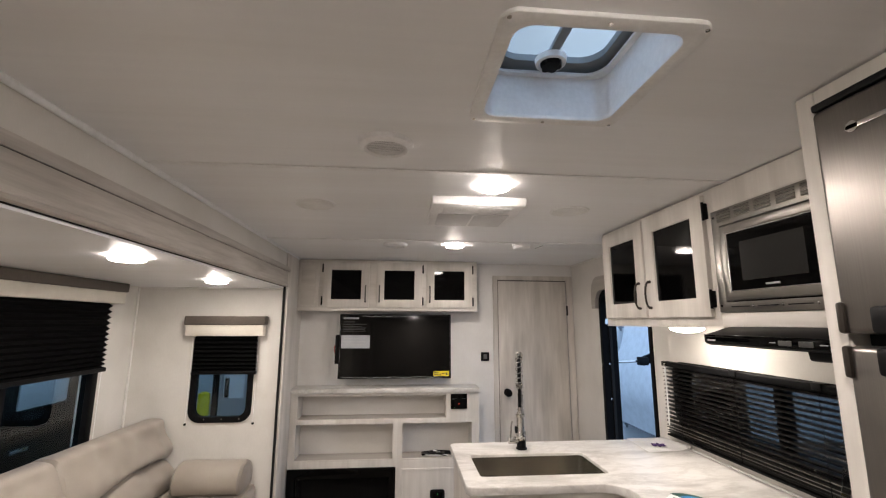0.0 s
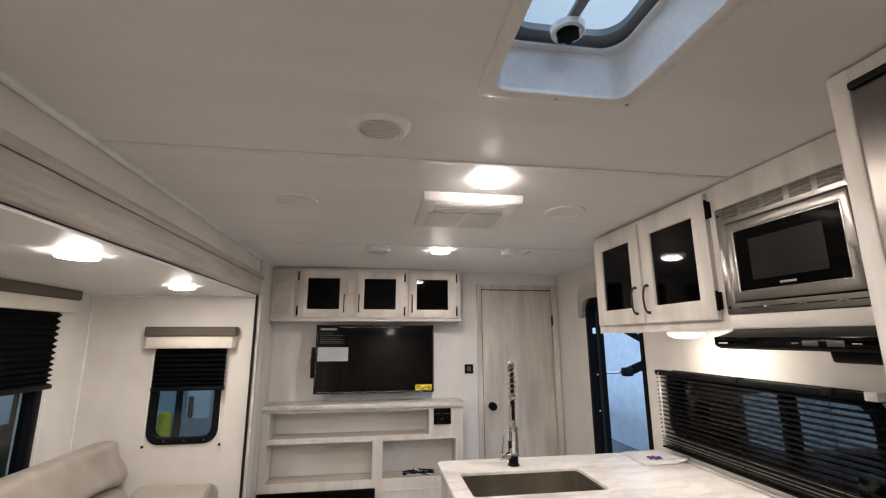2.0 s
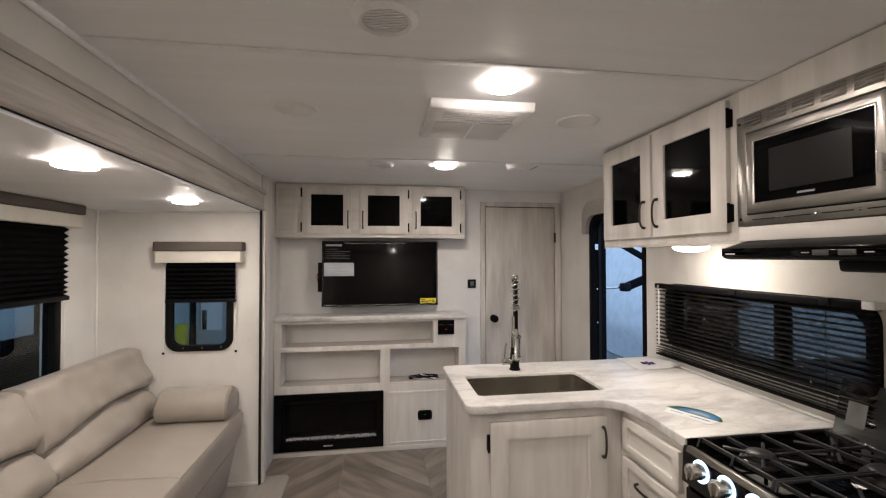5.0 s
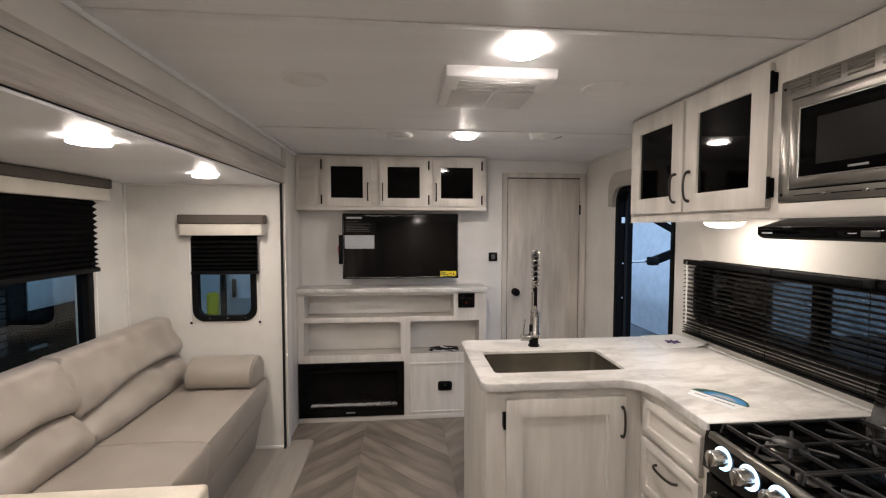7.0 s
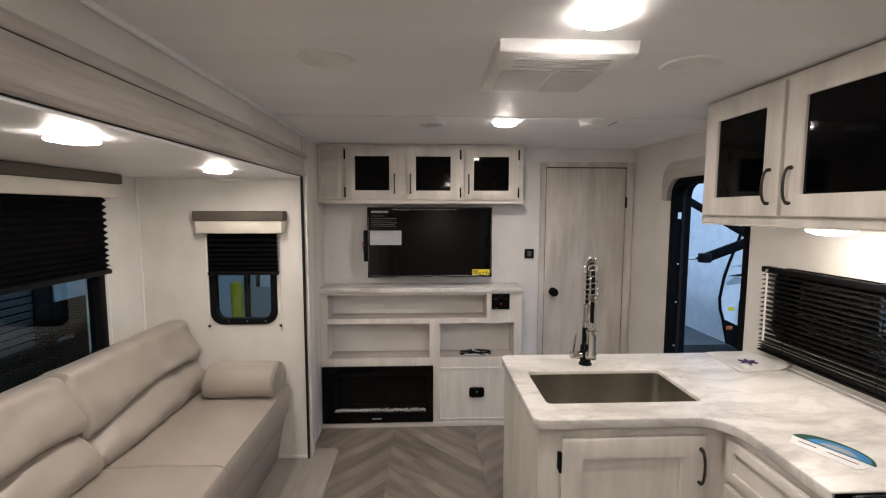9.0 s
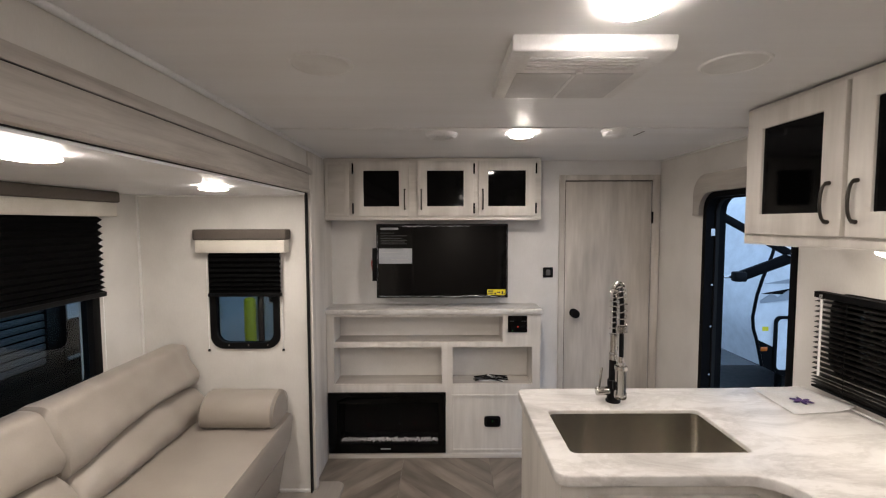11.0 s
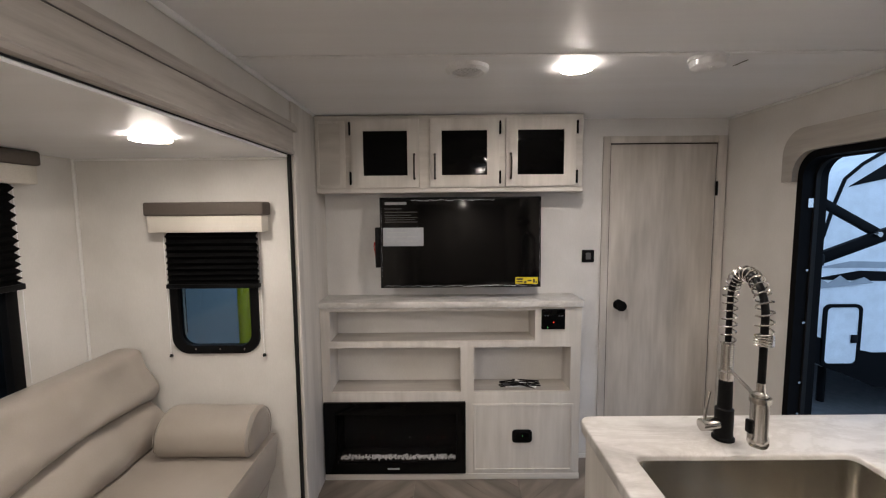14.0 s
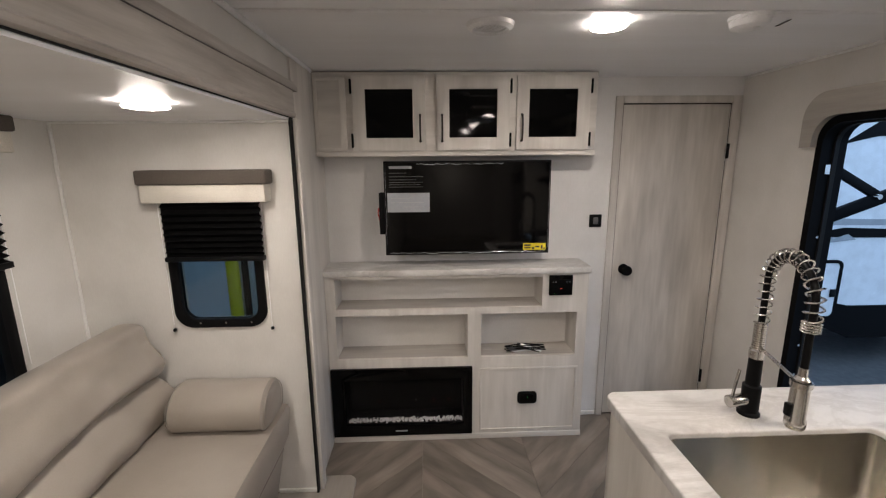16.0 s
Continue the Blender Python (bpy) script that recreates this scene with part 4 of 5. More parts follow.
# ---- sofa ----
def loft(profile, axis, a0, a1, n, pinch, wrinkle=0.0, seed=1, warp=None):
    """Sweep a closed outline (u, v) along an axis, rounding off its ends, with soft wrinkles."""
    cu, cv = sum(p[0] for p in profile) / len(profile), sum(p[1] for p in profile) / len(profile)
    b, rows = bmesh.new(), []
    for k in range(n + 1):
        t = k / n
        s = (1 - abs(2 * t - 1) ** pinch) ** (1 / 2.4)
        s = 0.86 + 0.14 * s if 0 < k < n else 0.80
        a = a0 + (a1 - a0) * t
        row = []
        for u, v in profile:
            du, dv = warp(t, v) if warp else (0, 0)
            p = Vector((cu + (u - cu) * s + du, a, cv + (v - cv) * s + dv)) if axis == "y" else Vector((a, cu + (u - cu) * s + du, cv + (v - cv) * s + dv))
            if wrinkle and axis == "y":
                edge = math.exp(-(min(t, 1 - t) / 0.11) ** 2) * math.exp(-((v - 0.70) / 0.055) ** 2)
                p.x += 0.0028 * edge * math.sin(75 * (v + (0.55 * t if t > 0.5 else -0.55 * t)))
            if wrinkle:
                q = Vector((p.x * 7 + seed, p.y * 9, p.z * 14))
                p += Vector((1, 0.2, 0.4)) * wrinkle * noise.noise(q) if axis == "y" else Vector((0.2, 0.5, 1)) * wrinkle * noise.noise(q)
            row.append(b.verts.new(p))
        rows.append(row)
    m = len(profile)
    for a, c in zip(rows, rows[1:]):
        for i in range(m):
            j = (i + 1) % m
            b.faces.new((a[i], a[j], c[j], c[i]))
    b.faces.new(rows[0][::-1]), b.faces.new(rows[-1])
    bmesh.ops.recalc_face_normals(b, faces=b.faces)
    return b


def smooth_loop(pts, k=4):
    """A rounded closed outline through the points."""
    out, n = [], len(pts)
    for i in range(n):
        p0, p1, p2, p3 = (Vector(pts[(i + d) % n]) for d in (-1, 0, 1, 2))
        for j in range(k):
            t = j / k
            q = 0.5 * ((2 * p1) + (p2 - p0) * t + (2 * p0 - 5 * p1 + 4 * p2 - p3) * t * t + (3 * p1 - p0 - 3 * p2 + p3) * t ** 3)
            out.append((q.x, q.y))
    return out


def sofa():
    S = thing("sofa", (-1.25, 2.25, 0.036), "taupe vinyl sofa with two pillowed backs in the slide-out", "sofa")
    lower = smooth_loop([(-1.40, 0.50), (-1.346, 0.540), (-1.350, 0.60), (-1.416, 0.662), (-1.50, 0.686), (-1.56, 0.60), (-1.50, 0.49)])
    upper = smooth_loop([(-1.485, 0.680), (-1.404, 0.690), (-1.394, 0.750), (-1.445, 0.86), (-1.480, 0.915), (-1.58, 0.905), (-1.62, 0.80), (-1.59, 0.69), (-1.52, 0.655)])
    sag = lambda t, v: (0.012 * math.exp(-((t - 0.03) / 0.05) ** 2) * -1, (-0.048 * (1 - t) ** 1.5 + 0.042 * math.sin(math.pi * t)) * math.exp(-((v - 0.685) / 0.075) ** 2))
    for k, (y0, y1) in enumerate(((2.128, 2.972), (1.55, 2.124))):
        bk = part("backrest", loft(lower, "y", y0, y1, 48, 40, 0.014, 3 + k, sag), LEATHER, S)
        part("top_pillow", loft(upper, "y", y0, y1, 48, 40, 0.014, 8 + k, sag), LEATHER, bk)
    part("back_shell", prism([(-1.50, 0.06), (-1.72, 0.06), (-1.715, 0.80), (-1.66, 0.86), (-1.58, 0.84), (-1.54, 0.5)], "xz", 1.56, 2.965, 0.02), LEATHER, S)
    for y0, y1, out in ((2.152, 2.985, 0.0), (1.55, 2.148, 0.006)):
        prof = [(-1.56, 0.30), (-1.56, 0.505), (-1.40, 0.518), (-1.15, 0.528), (-0.93, 0.522), (-0.90 + out, 0.512), (-0.888 + out, 0.492), (-0.905 + out, 0.36), (-0.93 + out, 0.30)]
        b = prism(prof, "xz", y0, y1, 0.006, seg=3)
        part("seat", b, LEATHER, S)
    part("front_skirt", prism([(-1.5, 0.05), (-0.985, 0.05), (-0.975, 0.06), (-0.928, 0.298), (-1.5, 0.298)], "xz", 1.56, 2.975, 0.006), LEATHER, S)
    part("base", box(-1.68, -1.02, 1.6, 2.94, 0.036, 0.05), BLACK, S)
    # piping along the seat edge and the cushion split
    part("piping", tube([(-0.899, 1.56, 0.512), (-0.899, 2.98, 0.512)], 0.0028, 8), LEATHER, S)


sofa()
BOL = thing("bolster", (-1.1, 2.85, 0.525), "taupe vinyl bolster cushion lying on the sofa seat", "cushion")
part("cover", loft(smooth_loop([(2.738, 0.585), (2.750, 0.545), (2.785, 0.524), (2.86, 0.522), (2.955, 0.526), (2.975, 0.60), (2.94, 0.665), (2.87, 0.694), (2.80, 0.680), (2.752, 0.638)]), "x", -1.29, -0.908, 26, 60, 0.003, 5), LEATHER, BOL)
for x in (-1.2885, -0.9095):
    ring_pts = [(x, u, v) for u, v in smooth_loop([(2.748, 0.586), (2.759, 0.552), (2.79, 0.533), (2.86, 0.531), (2.946, 0.534), (2.964, 0.60), (2.931, 0.657), (2.868, 0.684), (2.806, 0.671), (2.762, 0.633)])]
    part("piping", tube(ring_pts + ring_pts[:1], 0.0015, 6), LEATHER, BOL)

# dinette bench that backs onto the sofa
DB = thing("dinette_bench", (-1.16, 1.1, 0.036), "cream upholstered dinette bench backing onto the sofa", "bench")
part("backrest", box(-1.70, -0.615, 1.40, 1.525, 0.036, 0.70, 0.015, 4), plain("cream_vinyl", (0.60, 0.54, 0.46), 0.45), DB)
part("seat", box(-1.70, -0.63, 0.85, 1.398, 0.036, 0.45, 0.02, 3), LEATHER, DB)


# ---- kitchen base units and counter ----
def counter():
    C = bmesh.new()
    r = 0.035
    out = [(0.262 + r - r * math.cos(a), 1.757 + r - r * math.sin(a)) for a in [radians(d) for d in (0, 22, 45, 67, 90)]]
    out += [(0.78, 1.757)]
    out += [(0.78 + 0.105 * math.sin(a), 1.757 - 0.105 + 0.105 * math.cos(a)) for a in [radians(d) for d in (18, 36, 54, 72, 90)]]
    out += [(0.878, 1.383), (RIGHT - 0.001, 1.383), (RIGHT - 0.001, 2.378)]
    out += [(0.262 + r - r * math.sin(a), 2.378 - r + r * math.cos(a)) for a in [radians(d) for d in (0, 22, 45, 67, 90)]]
    inn = rounded(0.338, 0.888, 1.876, 2.168, 0.018, 4)
    es = []
    for loop in (out, inn):
        vs = [C.verts.new((x, y, 0.852)) for x, y in loop]
        es += [C.edges.new((vs[i], vs[(i + 1) % len(vs)])) for i in range(len(vs))]
    bmesh.ops.triangle_fill(C, use_beauty=True, use_dissolve=False, edges=es)
    g = bmesh.ops.extrude_face_region(C, geom=C.faces[:])
    bmesh.ops.translate(C, verts=[v for v in g["geom"] if isinstance(v, bmesh.types.BMVert)], vec=(0, 0, 0.034))
    bmesh.ops.recalc_face_normals(C, faces=C.faces)
    rim = [e for e in C.edges if len(e.link_faces) == 2 and e.calc_face_angle(0) > 1.2 and abs(e.verts[0].co.z - e.verts[1].co.z) < 1e-5]
    bmesh.ops.bevel(C, geom=rim, offset=0.005, segments=3, affect="EDGES", profile=0.5)
    K = thing("kitchen_counter", (0.86, 1.88, 0.852), "white marble-look laminate counter with a rounded inner corner", "counter")
    part("worktop", C, MARBLE, K)
    part("wall_bead", tube([(RIGHT - 0.003, 1.386, 0.889), (RIGHT - 0.003, 2.376, 0.889)], 0.0045, 8), WHITE_P, K, "white sealant bead")
    part("end_strip", box(0.884, 1.40, 1.3805, 1.3825, 0.853, 0.884), DARK_STEEL, K, "thin metal end strip")


counter()


def sink():
    S = thing("sink", (0.61, 2.02, 0.70), "brushed stainless steel undermount sink", "sink")
    x0, x1, y0, y1 = 0.342, 0.884, 1.880, 2.164
    part("bowl_wall", ring(rounded(x0 - 0.003, x1 + 0.003, y0 - 0.003, y1 + 0.003, 0.025, 6), rounded(x0, x1, y0, y1, 0.022, 6), "xy", 0.69, 0.874), SINK, S)
    part("bowl_floor", prism(rounded(x0, x1, y0, y1, 0.022, 6), "xy", 0.686, 0.692), SINK_F, S)
    part("drain", lathe([(0, 0.004), (0.02, 0.002), (0.03, 0.006), (0.045, 0.004), (0.046, 0), (0, 0)], (0.61, 2.02, 0.692), 32), CHROME, S)


sink()


def faucet():
    x, y = 0.611, 2.248
    F = thing("faucet", (x, y, 0.886), "black and nickel spring-neck kitchen faucet standing by the sink", "faucet")
    part("base", lathe([(0, 0), (0.0275, 0), (0.0275, 0.006), (0.0225, 0.010), (0.0225, 0.084), (0.0175, 0.088), (0.0165, 0.165), (0, 0.165)], (x, y, 0.886), 32), BLACK, F)
    part("lever_hub", cyl((x - 0.02, y - 0.004, 0.930), (x - 0.068, y - 0.010, 0.930), 0.0165, n=24, bevel=0.002), CHROME, F)
    part("lever", tube([(x - 0.058, y - 0.009, 0.940), (x - 0.054, y - 0.010, 0.985), (x - 0.049, y - 0.011, 1.022)], 0.0042, 10), CHROME, F)
    part("collar", lathe([(0.0, 0), (0.0185, 0), (0.0185, 0.022), (0.015, 0.026), (0, 0.026)], (x, y, 1.051), 28), CHROME, F)
    prof = [(0, 0)]
    for k in range(12):
        z = 0.006 * k
        prof += [(0.0148, z), (0.0148, z + 0.004), (0.0134, z + 0.0045), (0.0134, z + 0.006)]
    part("threaded_sleeve", lathe(prof + [(0, 0.074)], (x, y, 1.077), 24), CHROME, F)
    # the neck: up, over and down towards the bowl
    hx, hy = x - 0.056, y - 0.198
    line = [(x, y, 1.14 + 0.02 * k) for k in range(7)]
    top = 1.267
    for k in range(1, 25):
        a = math.pi * k / 25
        f = (1 - math.cos(a)) / 2
        line.append((x + (hx - x) * f, y + (hy - y) * f, top + 0.082 * math.sin(a)))
    line += [(hx, hy, top - 0.016 * k) for k in range(1, 4)]
    part("hose", tube(line + [(hx, hy, 1.205 - 0.03 * k) for k in range(5)], 0.0078, 12), BLACK, F)
    # spring coil round the neck
    pts, V = [], [Vector(p) for p in line]
    turns, per = 22, 14
    length = [0.0]
    for a, c in zip(V, V[1:]):
        length.append(length[-1] + (c - a).length)
    for k in range(turns * per + 1):
        d = length[-1] * k / (turns * per)
        i = max(0, min(len(V) - 2, next((q for q in range(len(length) - 1) if length[q + 1] >= d), len(V) - 2)))
        f = (d - length[i]) / (length[i + 1] - length[i])
        p, t = V[i].lerp(V[i + 1], f), (V[i + 1] - V[i]).normalized()
        side = Vector((1, 0, 0))
        side = (side - t * side.dot(t)).normalized()
        a = 2 * math.pi * k / per
        pts.append(p + 0.0168 * (side * math.cos(a) + t.cross(side) * math.sin(a)))
    part("spring", tube(pts, 0.0021, 6), CHROME, F, "nickel coil spring")
    b = bmesh.new()
    for k in range(4):
        lathe([(0.0155, 0.0), (0.0188, 0.0025), (0.0155, 0.005), (0.0155, 0.0)], (hx, hy, 1.206 + 0.006 * k), 24, bm=b)
    part("spring_end", b, CHROME, F)
    part("spray_head", lathe([(0, -0.004), (0.018, -0.004), (0.0205, 0.002), (0.0205, 0.016), (0.0178, 0.020), (0.0178, 0.088), (0.0145, 0.098), (0.0145, 0.114), (0.009, 0.120), (0.009, 0.14), (0, 0.14)], (hx, hy, 0.984), 32), CHROME, F)
    part("spray_button", box(hx - 0.026, hx - 0.018, hy - 0.008, hy + 0.008, 1.01, 1.04, 0.003), BLACK, F)
    part("support_arm", tube([(x, y - 0.012, 1.082), (hx, hy + 0.02, 1.088)], 0.0042, 10), CHROME, F)
    part("support_ring", ring([(hx + 0.021 * math.cos(q * math.pi / 12), hy + 0.021 * math.sin(q * math.pi / 12)) for q in range(24)], [(hx + 0.017 * math.cos(q * math.pi / 12), hy + 0.017 * math.sin(q * math.pi / 12)) for q in range(24)], "xy", 1.080, 1.092), CHROME, F)


faucet()


def base_units():
    S = thing("sink_cabinet", (0.6, 2.07, FLOOR), "whitewashed sink base cabinet with one framed door", "cabinet")
    part("side_panel", box(0.282, 0.300, 1.80, 2.362, FLOOR, 0.8515), CAB_V, S)
    part("back_panel", box(0.282, RIGHT - 0.001, 2.345, 2.363, FLOOR, 0.8515), CAB_V, S)
    part("front_frame", slab("y", 1.782, 1.80, 0.282, 0.902, FLOOR, 0.8515), CAB_V, S)
    panel_door(S, LU((0.357, 1.782, 0.14)), 0.474, 0.677, CAB_V, 0.07, -1, (0.458, 0.578), 0.115, hinge_v=(0.12, 0.885))
    part("toe_board", box(0.282, 0.902, 1.778, 1.782, FLOOR, 0.09), CAB_H, S)
    D = thing("drawer_cabinet", (1.1, 1.58, FLOOR), "whitewashed base cabinet with drawers beside the stove", "cabinet")
    part("face_frame", slab("x", 0.902, 0.920, 1.386, 1.782, FLOOR, 0.8515), CAB_V, D)
    part("side_panel", box(0.920, RIGHT - 0.001, 1.386, 1.402, FLOOR, 0.8515), CAB_V, D)
    for v0, v1, pull in ((0.69, 0.822, False), (0.46, 0.668, True), (0.12, 0.44, True)):
        w, h = 0.318, v1 - v0
        m = LR((0.902, 1.742, v0))
        d = part("drawer", turned(ring(rect(0, w, 0, h), rect(0.032, w - 0.032, 0.032, h - 0.032), "xy", 0, 0.018, bevel=0.0025), m), CAB_Y, D)
        part("panel", turned(box(0.03, w - 0.03, 0.03, h - 0.03, 0.001, 0.008), m), CAB_Y, d)
        if pull:
            n = 14
            pts = [(w / 2 - 0.06 * math.cos(math.pi * k / n), h - 0.06, 0.018 + 0.026 * math.sin(math.pi * k / n) ** 0.6) for k in range(n + 1)]
            part("handle", turned(tube(pts, 0.0048, 10), m), BRONZE, d, "dark bronze bow handle")


base_units()


def stove():
    S = thing("gas_stove", (1.15, 1.10, FLOOR), "black and steel gas stove with cast grates and lit knobs", "stove")
    y0, y1, zt = 0.818, 1.380, 0.862
    part("body", box(0.885, 1.44, y0, y1, FLOOR, zt - 0.004), BLACK, S)
    part("cooktop", box(0.868, 1.42, y0, y1, zt - 0.004, zt + 0.006, 0.004), BLACK_G, S)
    part("front_rail", prism([(0.858, 0.858), (0.874, 0.858), (0.882, 0.874), (0.866, 0.876)], "xz", y0 + 0.012, y1 - 0.022, 0.003), STEEL_Y, S, "steel front rail")
    part("control_panel", prism([(0.862, 0.76), (0.886, 0.76), (0.886, 0.858), (0.868, 0.858)], "xz", y0, y1, 0.002), BLACK_G, S)
    for k in range(5):
        y = 1.302 - 0.092 * k
        kn = part("knob", lathe([(0, 0.04), (0.019, 0.040), (0.022, 0.036), (0.023, 0.006), (0.026, 0.0), (0, 0.0)], (0, 0, 0), 28), CHROME, S, "steel knob")
        kn.data.transform(Matrix.Translation((0.865, y, 0.822)) @ Matrix.Rotation(radians(-86), 4, "Y"))
        lt = part("knob_light", lathe([(0.0265, 0.0), (0.0315, 0.0), (0.0315, 0.003), (0.0265, 0.003), (0.0265, 0)], (0, 0, 0), 28), RING_L, kn, "glowing blue-white ring")
        lt.data.transform(Matrix.Translation((0.8655, y, 0.822)) @ Matrix.Rotation(radians(-86), 4, "Y"))
        part("knob_grip", box(0.818, 0.828, y - 0.004, y + 0.004, 0.803, 0.843, 0.002), CHROME, kn)
    part("oven_door", box(0.868, 0.885, y0 + 0.01, y1 - 0.01, 0.16, 0.745, 0.004), BLACK_G, S)
    part("oven_handle", tube([(0.868, y1 - 0.05, 0.70), (0.835, y1 - 0.06, 0.70), (0.835, y0 + 0.06, 0.70), (0.868, y0 + 0.05, 0.70)], 0.009, 12), STEEL_Y, S)
    for bx, by, r in ((1.00, 1.24, 0.042), (1.00, 0.96, 0.042), (1.24, 1.10, 0.05)):
        bn = part("burner", lathe([(0, 0.022), (r * 0.8, 0.022), (r, 0.018), (r, 0.012), (r * 1.15, 0.010), (r * 1.2, 0.0), (0, 0)], (bx, by, zt + 0.006), 32), DARK_STEEL, S)
        part("burner_cap", lathe([(0, 0.032), (r * 0.7, 0.031), (r * 0.85, 0.026), (r * 0.85, 0.0221), (0, 0.0221)], (bx, by, zt + 0.006), 32), CAST, bn, "black burner cap")
    zg = 0.892
    for gy0, gy1 in ((0.845, 1.095), (1.105, 1.355)):
        g = bmesh.new()
        for y in (gy0, (gy0 + gy1) / 2, gy1):
            tube([(0.90, y, zt + 0.008), (0.905, y, zg), (1.36, y, zg), (1.365, y, zt + 0.008)], 0.0046, 8, bm=g)
        for x in (0.915, 1.00, 1.12, 1.24, 1.35):
            box(x - 0.0036, x + 0.0036, gy0, gy1, zg - 0.009, zg + 0.003, 0.0015, 1, bm=g)
        for x, y in ((1.0, (gy0 + gy1) / 2), (1.24, (gy0 + gy1) / 2)):
            for a in (45, 135, 225, 315):
                dx, dy = math.cos(radians(a)), math.sin(radians(a))
                tube([(x + dx * 0.035, y + dy * 0.035, zg), (x + dx * 0.095, y + dy * 0.095, zg)], 0.0045, 8, bm=g)
        part("grate", g, CAST, S, "black cast-iron grate")
    lid = box(-0.003, 0.003, 0.835, 1.352, 0.0, 0.19, 0.0025)
    turned(lid, Matrix.Translation((1.375, 0, zt + 0.012)) @ Matrix.Rotation(radians(14), 4, "Y"))
    gl = part("glass_lid", lid, SMOKED, S, "raised smoked glass lid")
    for y in (0.90, 1.30):
        part("lid_hinge", box(1.355, 1.395, y - 0.02, y + 0.02, zt + 0.004, zt + 0.03, 0.004), CHROME, S)
    # thin grey patch laid on the glass as a painted reflection
    st = box(-0.0042, -0.0034, 1.265, 1.32, 0.05, 0.125)
    turned(st, Matrix.Translation((1.375, 0, zt + 0.012)) @ Matrix.Rotation(radians(14), 4, "Y"))
    part("lid_reflection", st, LID_GLARE, gl, "small grey patch standing for a reflection in the glass lid")


stove()


# ---- kitchen wall ----
def kitchen_cabinet():
    C = thing("wall_cabinet", (1.28, 1.84, 1.50), "whitewashed wall cabinet with two black glass doors", "cabinet")
    part("body", box(1.114, RIGHT - 0.001, 1.415, 2.276, 1.50, 1.996, 0.003), CAB_V, C)
    part("under_lip", box(1.114, 1.130, 1.415, 2.276, 1.494, 1.50), CAB_Y, C)
    panel_door(C, LR((1.114, 2.248, 1.533)), 0.388, 0.446, BLACK_G, 0.071, -1, (0.348, 0.10), 0.115, knuckles=False)
    panel_door(C, LR((1.114, 1.845, 1.533)), 0.395, 0.446, BLACK_G, 0.070, 1, (0.032, 0.10), 0.115)
    M = thing("microwave_cabinet", (1.28, 1.11, 1.50), "whitewashed surround above and below the microwave", "cabinet")
    part("top_filler", box(1.114, RIGHT - 0.001, 0.8125, 1.4145, 1.905, 1.996), CAB_V, M)
    part("bottom_shelf", box(1.108, RIGHT - 0.001, 0.8125, 1.4145, 1.50, 1.545, 0.002), CAB_Y, M)
    part("back_panel", box(1.40, RIGHT - 0.001, 0.8125, 1.4145, 1.545, 1.905), CAB_V, M)


kitchen_cabinet()


def microwave():
    M = thing("microwave", (1.25, 1.11, 1.546), "stainless steel built-in microwave with black glass door", "microwave")
    m, W, H = LR((1.106, 1.412, 1.547)), 0.597, 0.356
    part("case", box(1.135, 1.39, 0.83, 1.395, 1.56, 1.89), BLACK, M)
    part("trim_kit", turned(ring(rect(0, W, 0, H), rect(0.036, 0.560, 0.034, 0.297), "xy", -0.02, 0.005, bevel=0.002), m), STEEL_Y, M, "brushed steel trim frame")
    for g in range(7):
        for k in range(4):
            u, v = 0.030 + g * 0.0815, 0.312 + k * 0.0094
            part("vent_slot", turned(box(u, u + 0.062, v + 0.0045, v + 0.0075, 0.0048, 0.0054), m), BLACK, M)
            b = prism([(v, 0.0050), (v + 0.0046, 0.0086), (v + 0.0056, 0.0080), (v + 0.0050, 0.0050)], "yz", u, u + 0.062)
            part("vent_louvre", turned(b, m), STEEL_Y, M)
    for k in range(5):
        u = 0.055 + k * 0.108
        part("lower_slot", turned(box(u, u + 0.078, 0.0165, 0.0195, 0.0048, 0.0056), m), BLACK, M)
        part("slot_rivet", turned(lathe([(0, 0.0035), (0.003, 0.0025), (0.0045, 0), (0, 0)], (u + 0.091, 0.0185, 0.005), 12), m), CHROME, M)
    for u, v in ((0.013, 0.022), (0.013, H - 0.024)):
        part("screw", turned(cyl((u, v, 0.005), (u, v, 0.0068), 0.0042, n=12), m), BLACK, M)
    d = part("door", turned(ring(rect(0.040, 0.427, 0.038, 0.293), rect(0.064, 0.404, 0.066, 0.266), "xy", -0.006, 0.010, bevel=0.002), m), STEEL_Y, M, "brushed steel door rim")
    part("inner_rim", turned(ring(rect(0.0642, 0.4038, 0.0662, 0.2658), rect(0.068, 0.400, 0.070, 0.262), "xy", 0.0, 0.0092, bevel=0.001), m), CHROME, d, "bright inner bevel")
    part("door_glass", turned(box(0.067, 0.401, 0.069, 0.263, 0.0, 0.0065), m), BLACK_G, d, "black glass")
    part("mesh_screen", turned(box(0.118, 0.349, 0.100, 0.228, 0.0065, 0.0070), m), plain("screen_mesh", (0.010, 0.0095, 0.009), 0.35, gloss=0.12), d, "dark perforated screen")
    part("badge", turned(box(0.205, 0.255, 0.080, 0.086, 0.0066, 0.0072), m), PRINT, d)
    part("control_strip", turned(box(0.431, 0.556, 0.038, 0.293, -0.006, 0.009, 0.003), m), STEEL_Z, M, "steel control strip beside the door")


microwave()


